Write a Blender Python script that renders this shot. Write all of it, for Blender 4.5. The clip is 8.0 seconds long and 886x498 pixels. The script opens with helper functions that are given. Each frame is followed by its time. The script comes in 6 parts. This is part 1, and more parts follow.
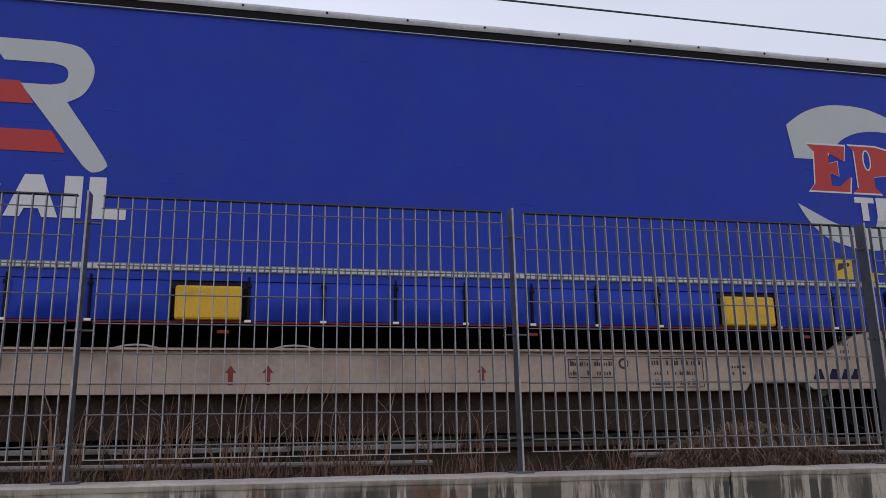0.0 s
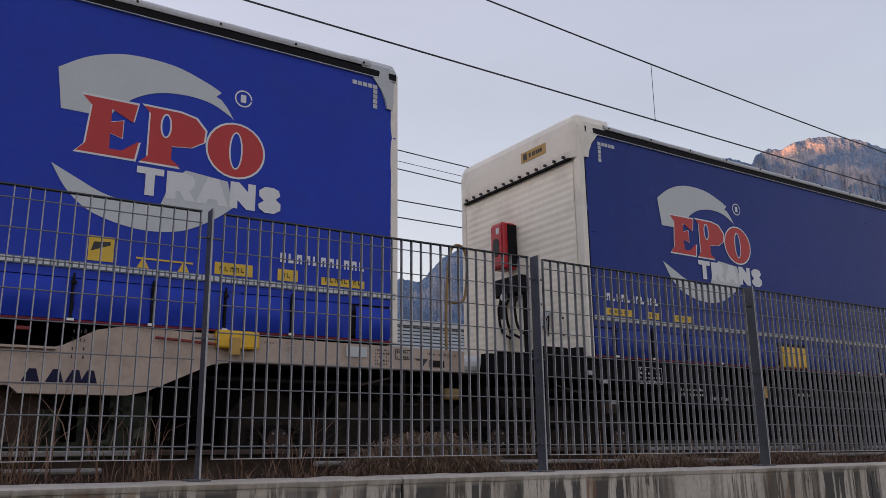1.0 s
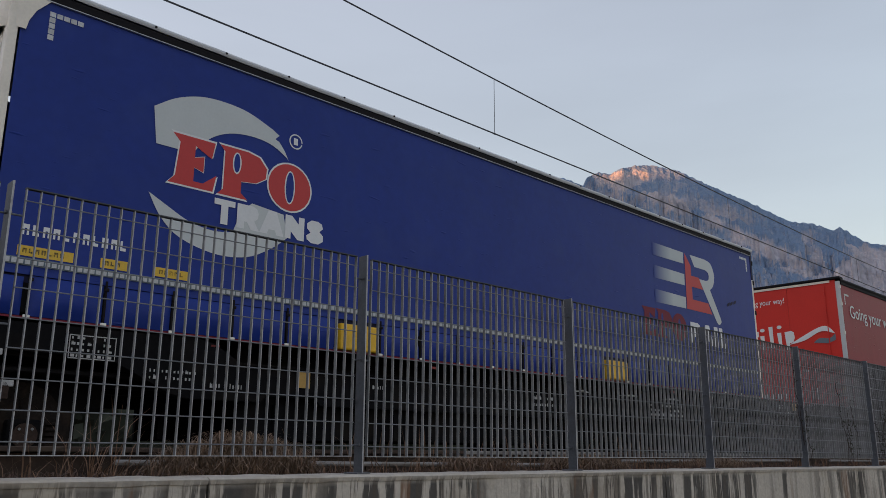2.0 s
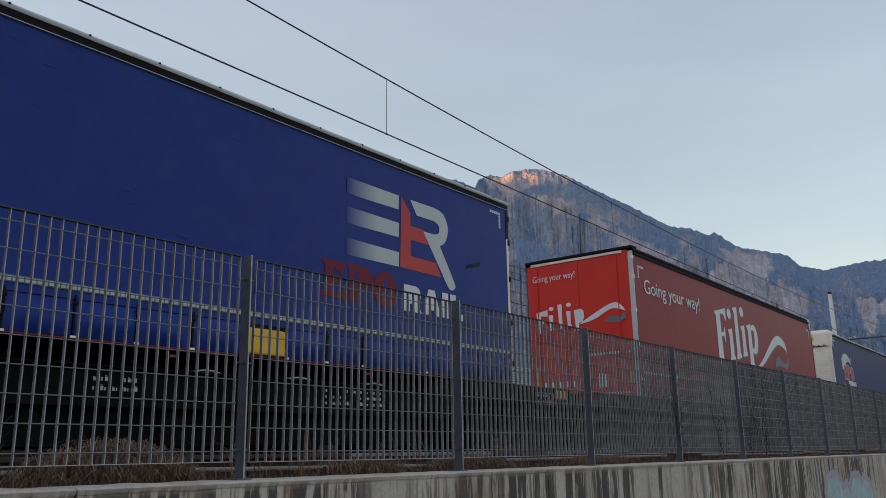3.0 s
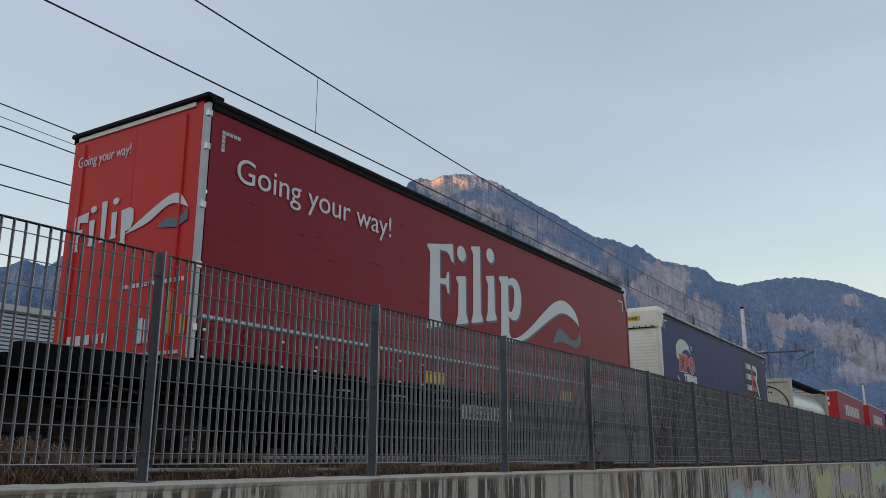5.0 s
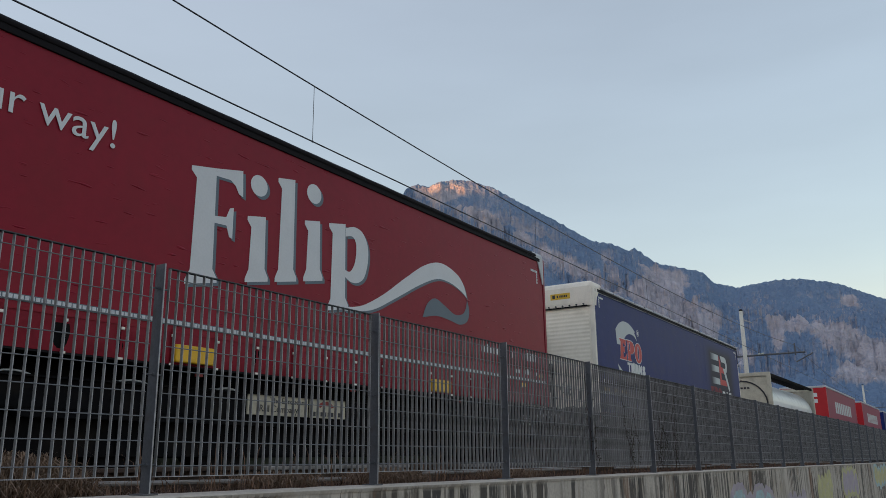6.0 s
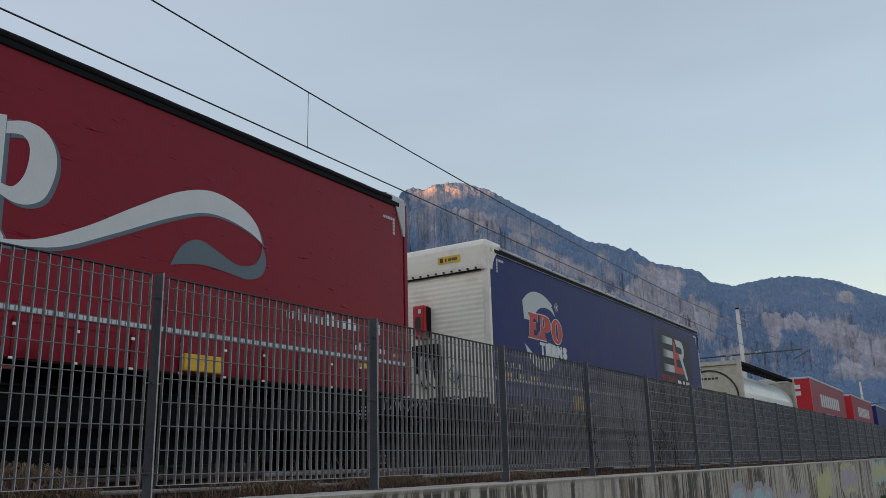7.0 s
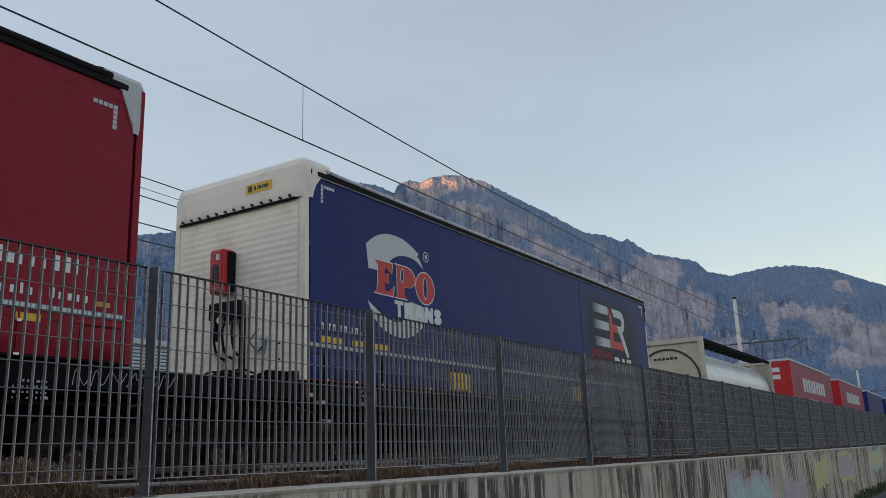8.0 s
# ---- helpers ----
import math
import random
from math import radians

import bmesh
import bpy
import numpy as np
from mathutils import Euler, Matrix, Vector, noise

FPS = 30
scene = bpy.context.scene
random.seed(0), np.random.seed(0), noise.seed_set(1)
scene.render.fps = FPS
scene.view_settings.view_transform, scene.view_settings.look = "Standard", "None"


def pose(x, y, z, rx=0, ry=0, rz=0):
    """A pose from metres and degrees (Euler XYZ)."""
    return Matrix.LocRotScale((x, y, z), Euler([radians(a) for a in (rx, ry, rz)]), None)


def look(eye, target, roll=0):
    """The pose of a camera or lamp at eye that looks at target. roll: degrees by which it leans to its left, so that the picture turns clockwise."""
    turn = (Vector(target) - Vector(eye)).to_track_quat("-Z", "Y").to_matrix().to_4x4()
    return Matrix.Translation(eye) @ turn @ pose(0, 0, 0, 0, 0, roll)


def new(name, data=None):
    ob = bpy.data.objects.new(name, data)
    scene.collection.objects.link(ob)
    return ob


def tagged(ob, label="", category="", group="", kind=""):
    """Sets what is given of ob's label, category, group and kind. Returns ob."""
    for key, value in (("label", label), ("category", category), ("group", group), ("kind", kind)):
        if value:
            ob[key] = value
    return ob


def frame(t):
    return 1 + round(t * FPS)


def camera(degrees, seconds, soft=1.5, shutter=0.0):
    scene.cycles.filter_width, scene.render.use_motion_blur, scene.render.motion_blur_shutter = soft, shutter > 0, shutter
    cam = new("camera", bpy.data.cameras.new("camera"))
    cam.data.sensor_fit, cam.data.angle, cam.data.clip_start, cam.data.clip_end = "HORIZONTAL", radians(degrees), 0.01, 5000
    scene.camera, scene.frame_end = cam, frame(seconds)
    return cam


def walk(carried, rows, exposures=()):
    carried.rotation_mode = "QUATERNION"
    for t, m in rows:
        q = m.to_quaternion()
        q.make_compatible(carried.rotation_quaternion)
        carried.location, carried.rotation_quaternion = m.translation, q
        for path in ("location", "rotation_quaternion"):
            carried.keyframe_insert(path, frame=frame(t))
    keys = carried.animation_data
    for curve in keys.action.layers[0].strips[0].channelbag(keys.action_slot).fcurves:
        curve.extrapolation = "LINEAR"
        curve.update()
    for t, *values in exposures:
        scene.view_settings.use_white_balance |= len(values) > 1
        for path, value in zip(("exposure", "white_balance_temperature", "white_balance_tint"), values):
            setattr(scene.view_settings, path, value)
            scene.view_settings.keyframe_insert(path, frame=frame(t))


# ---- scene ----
cam = camera(56.6, 8.0, soft=0.7, shutter=0.0)
EYE = 1.6            # eye height over the street
# seconds, x, y, z, yaw, pitch, roll
PATH = [
    (0.0, -0.126, 0.046, 1.594, -11.50, 13.39, 0.95),
    (0.5, -0.128, 0.035, 1.584, -22.28, 13.73, 1.14),
    (1.0, -0.074, 0.006, 1.581, -31.94, 13.81, 0.55),
    (1.5, -0.039, 0.014, 1.578, -38.14, 13.89, -0.10),
    (2.0, 0.003, 0.021, 1.572, -43.71, 14.00, -0.33),
    (3.5, 0.054, 0.012, 1.594, -53.75, 13.87, 1.44),
    (4.0, 0.076, -0.005, 1.600, -55.75, 13.89, 1.47),
    (4.5, 0.075, -0.009, 1.600, -56.62, 14.02, 0.90),
    (4.7, 0.072, -0.010, 1.602, -56.62, 14.05, -0.38),
    (5.8, 0.051, -0.013, 1.614, -56.57, 14.49, 0.50),
    (6.0, 0.049, -0.014, 1.617, -56.56, 14.54, 0.54),
    (6.5, 0.049, -0.024, 1.630, -56.49, 14.62, 0.98),
    (7.0, 0.021, -0.029, 1.623, -56.60, 14.73, 1.46),
    (7.5, 0.011, -0.029, 1.615, -56.62, 14.47, 1.80),
    (8.0, 0.030, -0.038, 1.612, -56.66, 14.21, 2.01),]
EXPO = [(0.0, 1.80, 6300, 22), (0.5, 1.70, 6300, 23), (1.0, 1.56, 6300, 22), (1.5, 1.50, 6250, 18), (2.0, 1.49, 6200, 15),
        (3.5, 1.44, 5950, 10), (8.0, 1.44, 5950, 10)]
walk(cam, [(t, pose(x, y, z, 90 + p, r, w)) for t, x, y, z, w, p, r in PATH], EXPO)

# ---- light: dusk, the valley in the shade of its western ridge, the sun still on one summit
SUN_AZ, SUN_EL = 75.0, 3.0
world = bpy.data.worlds.new("dusk_sky")
scene.world = world
world.use_nodes = True
wn = world.node_tree
sky = wn.nodes.new("ShaderNodeTexSky")
sky.sky_type, sky.sun_disc = "NISHITA", False
sky.sun_elevation, sky.sun_rotation = radians(SUN_EL), radians(-SUN_AZ)
sky.air_density, sky.dust_density, sky.ozone_density, sky.altitude = 1.0, 1.6, 0.8, 250
haze = wn.nodes.new("ShaderNodeMix")          # an even evening haze over the whole sky
haze.data_type = "RGBA"
haze.inputs["Factor"].default_value = 0.55
wtc = wn.nodes.new("ShaderNodeTexCoord")
wsep = wn.nodes.new("ShaderNodeSeparateXYZ")
wn.links.new(wtc.outputs["Generated"], wsep.inputs[0])
low = wn.nodes.new("ShaderNodeMapRange")      # warmer and brighter down at the horizon
low.interpolation_type = "SMOOTHSTEP"
low.inputs["From Min"].default_value, low.inputs["From Max"].default_value = 0.0, 0.24
wn.links.new(wsep.outputs["Z"], low.inputs["Value"])
hcol = wn.nodes.new("ShaderNodeMix")
hcol.data_type = "RGBA"
hcol.inputs["A"].default_value, hcol.inputs["B"].default_value = (2.5, 2.05, 1.7, 1), (1.20, 1.20, 1.28, 1)
wn.links.new(low.outputs[0], hcol.inputs["Factor"])
wn.links.new(hcol.outputs["Result"], haze.inputs["B"])
wn.links.new(sky.outputs[0], haze.inputs["A"])
# the sky is brighter towards the set sun
west = wn.nodes.new("ShaderNodeVectorMath")
west.operation = "DOT_PRODUCT"
west.inputs[1].default_value = (-math.sin(radians(SUN_AZ)), math.cos(radians(SUN_AZ)), 0)
wn.links.new(wtc.outputs["Generated"], west.inputs[0])
glow = wn.nodes.new("ShaderNodeMapRange")
glow.inputs["From Min"].default_value, glow.inputs["From Max"].default_value = -0.72, 0.15
glow.inputs["To Min"].default_value, glow.inputs["To Max"].default_value = 1.06, 1.50
wn.links.new(west.outputs["Value"], glow.inputs["Value"])
veil = wn.nodes.new("ShaderNodeMapping")       # thin streaks of cloud
veil.inputs["Scale"].default_value = (1.2, 1.2, 6.0)
wn.links.new(wtc.outputs["Generated"], veil.inputs[0])
wisp = wn.nodes.new("ShaderNodeTexNoise")
wisp.inputs["Scale"].default_value, wisp.inputs["Detail"].default_value = 2.2, 5
wn.links.new(veil.outputs[0], wisp.inputs["Vector"])
thin = wn.nodes.new("ShaderNodeMapRange")
thin.inputs["From Min"].default_value, thin.inputs["From Max"].default_value = 0.3, 0.7
thin.inputs["To Min"].default_value, thin.inputs["To Max"].default_value = 0.97, 1.04
wn.links.new(wisp.outputs["Fac"], thin.inputs["Value"])
lit = wn.nodes.new("ShaderNodeMath")
lit.operation = "MULTIPLY"
wn.links.new(glow.outputs[0], lit.inputs[0])
wn.links.new(thin.outputs[0], lit.inputs[1])
bright = wn.nodes.new("ShaderNodeVectorMath")
bright.operation = "SCALE"
wn.links.new(haze.outputs["Result"], bright.inputs[0])
wn.links.new(lit.outputs[0], bright.inputs["Scale"])
wn.links.new(bright.outputs[0], wn.nodes["Background"].inputs[0])
wn.nodes["Background"].inputs[1].default_value = 0.15
scene.view_settings.exposure = 0.0
sun_data = bpy.data.lights.new("sun", "SUN")
sun_data.energy, sun_data.angle, sun_data.color = 3.6, radians(0.5), (1.0, 0.36, 0.10)
sun = new("sun", sun_data)
sa, se = radians(SUN_AZ), radians(SUN_EL)
SUN_DIR = Vector((-math.sin(sa) * math.cos(se), math.cos(sa) * math.cos(se), math.sin(se)))
sun.matrix_world = look(SUN_DIR * 100, (0, 0, 0))


# ---- materials
def mat(name, color, rough=0.6, metal=0.0, var=0.15, scale=3.0, grain=60.0, bump=0.1, dirt=None, dirt_amount=0.3, spec=0.5, per_object=0.0, per_piece=0.0):
    """A surface with broad blotches and fine grain, in object space; dirt: the colour of irregular stains."""
    m = bpy.data.materials.new(name)
    m.use_nodes = True
    nt = m.node_tree
    b = nt.nodes["Principled BSDF"]
    b.inputs["Roughness"].default_value, b.inputs["Metallic"].default_value = rough, metal
    b.inputs["Specular IOR Level"].default_value = spec
    tc = nt.nodes.new("ShaderNodeTexCoord")
    n1 = nt.nodes.new("ShaderNodeTexNoise")
    n1.inputs["Scale"].default_value, n1.inputs["Detail"].default_value = scale, 6
    n2 = nt.nodes.new("ShaderNodeTexNoise")
    n2.inputs["Scale"].default_value, n2.inputs["Detail"].default_value = grain, 4
    for n in (n1, n2):
        nt.links.new(tc.outputs["Object"], n.inputs["Vector"])
    add = nt.nodes.new("ShaderNodeMath")
    add.operation = "ADD"
    nt.links.new(n1.outputs["Fac"], add.inputs[0])
    nt.links.new(n2.outputs["Fac"], add.inputs[1])
    rng = nt.nodes.new("ShaderNodeMapRange")
    rng.inputs["From Min"].default_value, rng.inputs["From Max"].default_value = 0.6, 1.4
    rng.inputs["To Min"].default_value, rng.inputs["To Max"].default_value = 1 - var, 1 + var
    nt.links.new(add.outputs[0], rng.inputs["Value"])
    hsv = nt.nodes.new("ShaderNodeHueSaturation")
    hsv.inputs["Color"].default_value = (*color, 1)
    nt.links.new(rng.outputs[0], hsv.inputs["Value"])
    out = hsv.outputs[0]
    for spread, kind, socket in ((per_object, "ShaderNodeObjectInfo", "Random"), (per_piece, "ShaderNodeNewGeometry", "Random Per Island")):
        if not spread:
            continue
        oi = nt.nodes.new(kind)
        r2 = nt.nodes.new("ShaderNodeMapRange")
        r2.inputs["To Min"].default_value, r2.inputs["To Max"].default_value = 1 - spread, 1 + spread
        nt.links.new(oi.outputs[socket], r2.inputs["Value"])
        h2 = nt.nodes.new("ShaderNodeHueSaturation")
        nt.links.new(out, h2.inputs["Color"])
        nt.links.new(r2.outputs[0], h2.inputs["Value"])
        out = h2.outputs[0]
    if dirt:
        n3 = nt.nodes.new("ShaderNodeTexNoise")
        n3.inputs["Scale"].default_value, n3.inputs["Detail"].default_value = scale * 1.7, 8
        nt.links.new(tc.outputs["Object"], n3.inputs["Vector"])
        ramp = nt.nodes.new("ShaderNodeMapRange")
        ramp.inputs["From Min"].default_value, ramp.inputs["From Max"].default_value = 0.5, 0.7
        ramp.inputs["To Max"].default_value = dirt_amount
        nt.links.new(n3.outputs["Fac"], ramp.inputs["Value"])
        mix = nt.nodes.new("ShaderNodeMix")
        mix.data_type = "RGBA"
        nt.links.new(ramp.outputs[0], mix.inputs["Factor"])
        nt.links.new(out, mix.inputs["A"])
        mix.inputs["B"].default_value = (*dirt, 1)
        out = mix.outputs["Result"]
    nt.links.new(out, b.inputs["Base Color"])
    if bump:
        bp = nt.nodes.new("ShaderNodeBump")
        bp.inputs["Strength"].default_value, bp.inputs["Distance"].default_value = bump, 0.01
        nt.links.new(n2.outputs["Fac"], bp.inputs["Height"])
        nt.links.new(bp.outputs[0], b.inputs["Normal"])
    return m


M = {
    "blue": mat("blue_tarpaulin", (0.0135, 0.044, 0.42), 0.52, spec=0.25, var=0.10, scale=1.2, grain=9, bump=0.12, dirt=(0.025, 0.06, 0.30), dirt_amount=0.3),
    "blue2": mat("older_blue_tarpaulin", (0.0105, 0.032, 0.225), 0.46, spec=0.22, var=0.12, scale=1.2, grain=9, bump=0.12, dirt=(0.025, 0.05, 0.22), dirt_amount=0.35),
    "navy": mat("navy_tarpaulin", (0.011, 0.023, 0.145), 0.50, spec=0.2, var=0.12, scale=1.2, grain=9, bump=0.12, dirt=(0.05, 0.055, 0.1), dirt_amount=0.25),
    "navy2": mat("dark_print", (0.008, 0.009, 0.042), 0.55, spec=0.2, var=0.12, scale=1.2, grain=9, bump=0.1),
    "red": mat("red_tarpaulin", (0.238, 0.0045, 0.021), 0.46, spec=0.25, var=0.10, scale=1.1, grain=9, bump=0.12, dirt=(0.2, 0.014, 0.02), dirt_amount=0.3),
    "redfar": mat("glossy_red_tarpaulin", (0.25, 0.018, 0.058), 0.5, spec=0.3, var=0.12, scale=1.1, grain=9, bump=0.1),
    "redskirt": mat("crimson_skirt", (0.20, 0.005, 0.018), 0.6, spec=0.25, var=0.2, scale=3, grain=20, bump=0.3),
    "reddoor": mat("red_door_panel", (0.60, 0.028, 0.018), 0.5, spec=0.3, var=0.08, scale=1.5, grain=30, bump=0.05),
    "roof": mat("pale_roof_tarpaulin", (0.55, 0.56, 0.58), 0.6, var=0.15, scale=2, grain=30, dirt=(0.25, 0.25, 0.26), dirt_amount=0.5),
    "black": mat("black_rubber", (0.009, 0.008, 0.010), 0.7, spec=0.15, var=0.3, scale=4, grain=50, bump=0.1),
    "white": mat("white_paint", (0.81, 0.76, 0.67), 0.45, var=0.08, scale=2, grain=40, bump=0.05, dirt=(0.42, 0.38, 0.32), dirt_amount=0.3),
    "cream": mat("aged_white_panel", (0.90, 0.84, 0.72), 0.5, var=0.07, scale=1.5, grain=25, bump=0.05, dirt=(0.55, 0.50, 0.41), dirt_amount=0.35),
    "capgrey": mat("grey_corner_cap", (0.50, 0.52, 0.54), 0.5, var=0.08, scale=3, grain=40, bump=0.05),
    "print": mat("pale_print", (0.53, 0.57, 0.58), 0.5, var=0.05, scale=3, grain=40, bump=0.05),
    "printwhite": mat("white_print", (0.68, 0.70, 0.72), 0.5, var=0.06, scale=3, grain=40, bump=0.05),
    "printred": mat("red_print", (0.50, 0.028, 0.028), 0.5, var=0.06, scale=3, grain=40, bump=0.05),
    "printslate": mat("slate_print", (0.11, 0.15, 0.19), 0.5, var=0.06, scale=3, grain=40, bump=0.05),
    "yellow": mat("yellow_box", (0.72, 0.42, 0.01), 0.45, var=0.12, scale=5, grain=40, bump=0.08, dirt=(0.3, 0.2, 0.02), dirt_amount=0.3),
    "sign": mat("yellow_sign", (0.65, 0.42, 0.03), 0.45, var=0.1, scale=8, grain=60, bump=0.03),
    "board": mat("dirty_cream_board", (0.46, 0.42, 0.32), 0.6, var=0.15, scale=4, grain=40, bump=0.05, dirt=(0.25, 0.21, 0.15), dirt_amount=0.5),
    "ochre": mat("ochre_plate", (0.45, 0.27, 0.06), 0.5, var=0.15, scale=8, grain=60, bump=0.03),
    "reflect": mat("reflective_tape", (0.50, 0.52, 0.55), 0.35, var=0.2, scale=20, grain=80, bump=0.05, per_object=0.15),
    "steel": mat("bright_steel", (0.55, 0.55, 0.55), 0.35, 1.0, var=0.2, scale=10, grain=90, bump=0.05),
    "boxred": mat("red_plastic", (0.48, 0.013, 0.022), 0.35, var=0.1, scale=5, grain=60, bump=0.03),
    "beige": mat("beige_wagon_paint", (0.44, 0.345, 0.28), 0.6, var=0.15, scale=1.3, grain=25, bump=0.15, dirt=(0.16, 0.11, 0.08), dirt_amount=0.5),
    "wagondark": mat("sooty_wagon_steel", (0.0065, 0.0065, 0.0075), 0.8, spec=0.06, var=0.35, scale=2, grain=30, bump=0.2, dirt=(0.02, 0.016, 0.013), dirt_amount=0.6),
    "rust": mat("rusty_underframe", (0.05, 0.033, 0.027), 0.8, spec=0.15, var=0.4, scale=4, grain=40, bump=0.3, dirt=(0.015, 0.012, 0.012), dirt_amount=0.7),
    "soot": mat("sooty_brown_running_gear", (0.016, 0.0125, 0.011), 0.8, spec=0.12, var=0.5, scale=5, grain=40, bump=0.3, dirt=(0.04, 0.027, 0.02), dirt_amount=0.6),
    "printdark": mat("dark_crimson_print", (0.17, 0.012, 0.03), 0.55, spec=0.25, var=0.08, scale=3, grain=40, bump=0.05),
    "stencil": mat("stencil_paint", (0.40, 0.40, 0.40), 0.6, var=0.3, scale=20, grain=80, bump=0.0),
    "ink": mat("dark_stencil", (0.03, 0.03, 0.035), 0.6, var=0.3, scale=20, grain=80, bump=0.0),
    "arrow": mat("red_stencil", (0.22, 0.025, 0.02), 0.6, var=0.3, scale=20, grain=80, bump=0.0),
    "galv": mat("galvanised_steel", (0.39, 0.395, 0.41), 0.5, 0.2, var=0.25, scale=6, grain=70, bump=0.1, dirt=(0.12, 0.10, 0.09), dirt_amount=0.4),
    # weathered steel, its base colour darkened for the shade between the bars
    "galvside": mat("shaded_weathered_side", (0.172, 0.174, 0.174), 0.6, 0.15, var=0.35, scale=5, grain=45, bump=0.1, dirt=(0.055, 0.052, 0.046), dirt_amount=0.75, per_object=0.16, per_piece=0.25),
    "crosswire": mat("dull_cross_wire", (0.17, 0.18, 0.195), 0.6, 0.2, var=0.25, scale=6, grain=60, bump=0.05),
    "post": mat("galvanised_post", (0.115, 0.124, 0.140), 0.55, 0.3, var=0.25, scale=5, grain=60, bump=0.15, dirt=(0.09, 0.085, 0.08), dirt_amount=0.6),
    # top bar, dark all round: the shade of its underside as colour
    "edge": mat("shaded_edge_bar", (0.055, 0.060, 0.068), 0.6, 0.1, var=0.3, scale=6, grain=60, bump=0.1),
    "ballast": mat("ballast_stone", (0.022, 0.019, 0.017), 0.9, spec=0.2, var=0.5, scale=9, grain=30, bump=1.0),
    "soil": mat("dry_soil", (0.060, 0.041, 0.032), 0.95, var=0.4, scale=2, grain=20, bump=0.8, dirt=(0.13, 0.10, 0.07), dirt_amount=0.6),
    "asphalt": mat("asphalt", (0.05, 0.05, 0.052), 0.85, var=0.3, scale=1.5, grain=90, bump=0.4),
    "heap": mat("pale_dead_grass", (0.20, 0.135, 0.09), 0.85, var=0.45, scale=4, grain=30, bump=0.0),
    "straw": mat("dry_grass", (0.095, 0.058, 0.042), 0.85, var=0.45, scale=4, grain=30, bump=0.0),
    "twig": mat("bare_stalk", (0.19, 0.112, 0.07), 0.85, var=0.4, scale=4, grain=30, bump=0.0),
    "weed": mat("green_weed", (0.05, 0.09, 0.03), 0.8, var=0.4, scale=3, grain=20, bump=0.0),
    "scrub": mat("dark_scrub", (0.035, 0.04, 0.022), 0.9, var=0.4, scale=0.6, grain=4, bump=0.0),
    "duct": mat("concrete_duct", (0.26, 0.25, 0.24), 0.85, var=0.2, scale=3, grain=40, bump=0.3, dirt=(0.15, 0.13, 0.1), dirt_amount=0.6),
    "rail": mat("rail_steel", (0.12, 0.09, 0.075), 0.5, 0.6, var=0.3, scale=5, grain=40, bump=0.2),
    "sleeper": mat("concrete_sleeper", (0.15, 0.135, 0.125), 0.9, var=0.2, scale=4, grain=40, bump=0.3),
    "wire": mat("copper_wire", (0.05, 0.05, 0.055), 0.5, 0.6, var=0.1, scale=5, grain=20, bump=0.0),
    "mast": mat("concrete_mast", (0.62, 0.60, 0.54), 0.8, var=0.15, scale=1.5, grain=20, bump=0.2),
    "insulator": mat("glass_insulator", (0.45, 0.5, 0.45), 0.2, var=0.1, scale=5, grain=20, bump=0.0),
    "shed": mat("pale_sheet_metal", (0.48, 0.55, 0.62), 0.5, 0.1, var=0.1, scale=0.4, grain=8, bump=0.05),
    "tank": mat("white_tank", (0.62, 0.64, 0.64), 0.3, var=0.12, scale=1, grain=20, bump=0.05, dirt=(0.3, 0.3, 0.29), dirt_amount=0.5),
    "tankcream": mat("dull_cream_frame", (0.52, 0.49, 0.40), 0.5, var=0.12, scale=2, grain=25, bump=0.05, dirt=(0.28, 0.25, 0.2), dirt_amount=0.5),
    "tube": mat("weathered_yellow_tube", (0.24, 0.15, 0.05), 0.5, var=0.3, scale=8, grain=60, bump=0.1),
    "cyan": mat("pale_blue_spray", (0.36, 0.50, 0.53), 0.8, var=0.25, scale=4, grain=30, bump=0.2, dirt=(0.42, 0.39, 0.34), dirt_amount=0.95),
    "violet": mat("faded_violet_spray", (0.39, 0.34, 0.40), 0.8, var=0.25, scale=4, grain=30, bump=0.2, dirt=(0.42, 0.39, 0.34), dirt_amount=0.95),
    "lime": mat("faded_yellow_spray", (0.50, 0.48, 0.24), 0.8, var=0.25, scale=4, grain=30, bump=0.2, dirt=(0.42, 0.39, 0.34), dirt_amount=0.95),
}


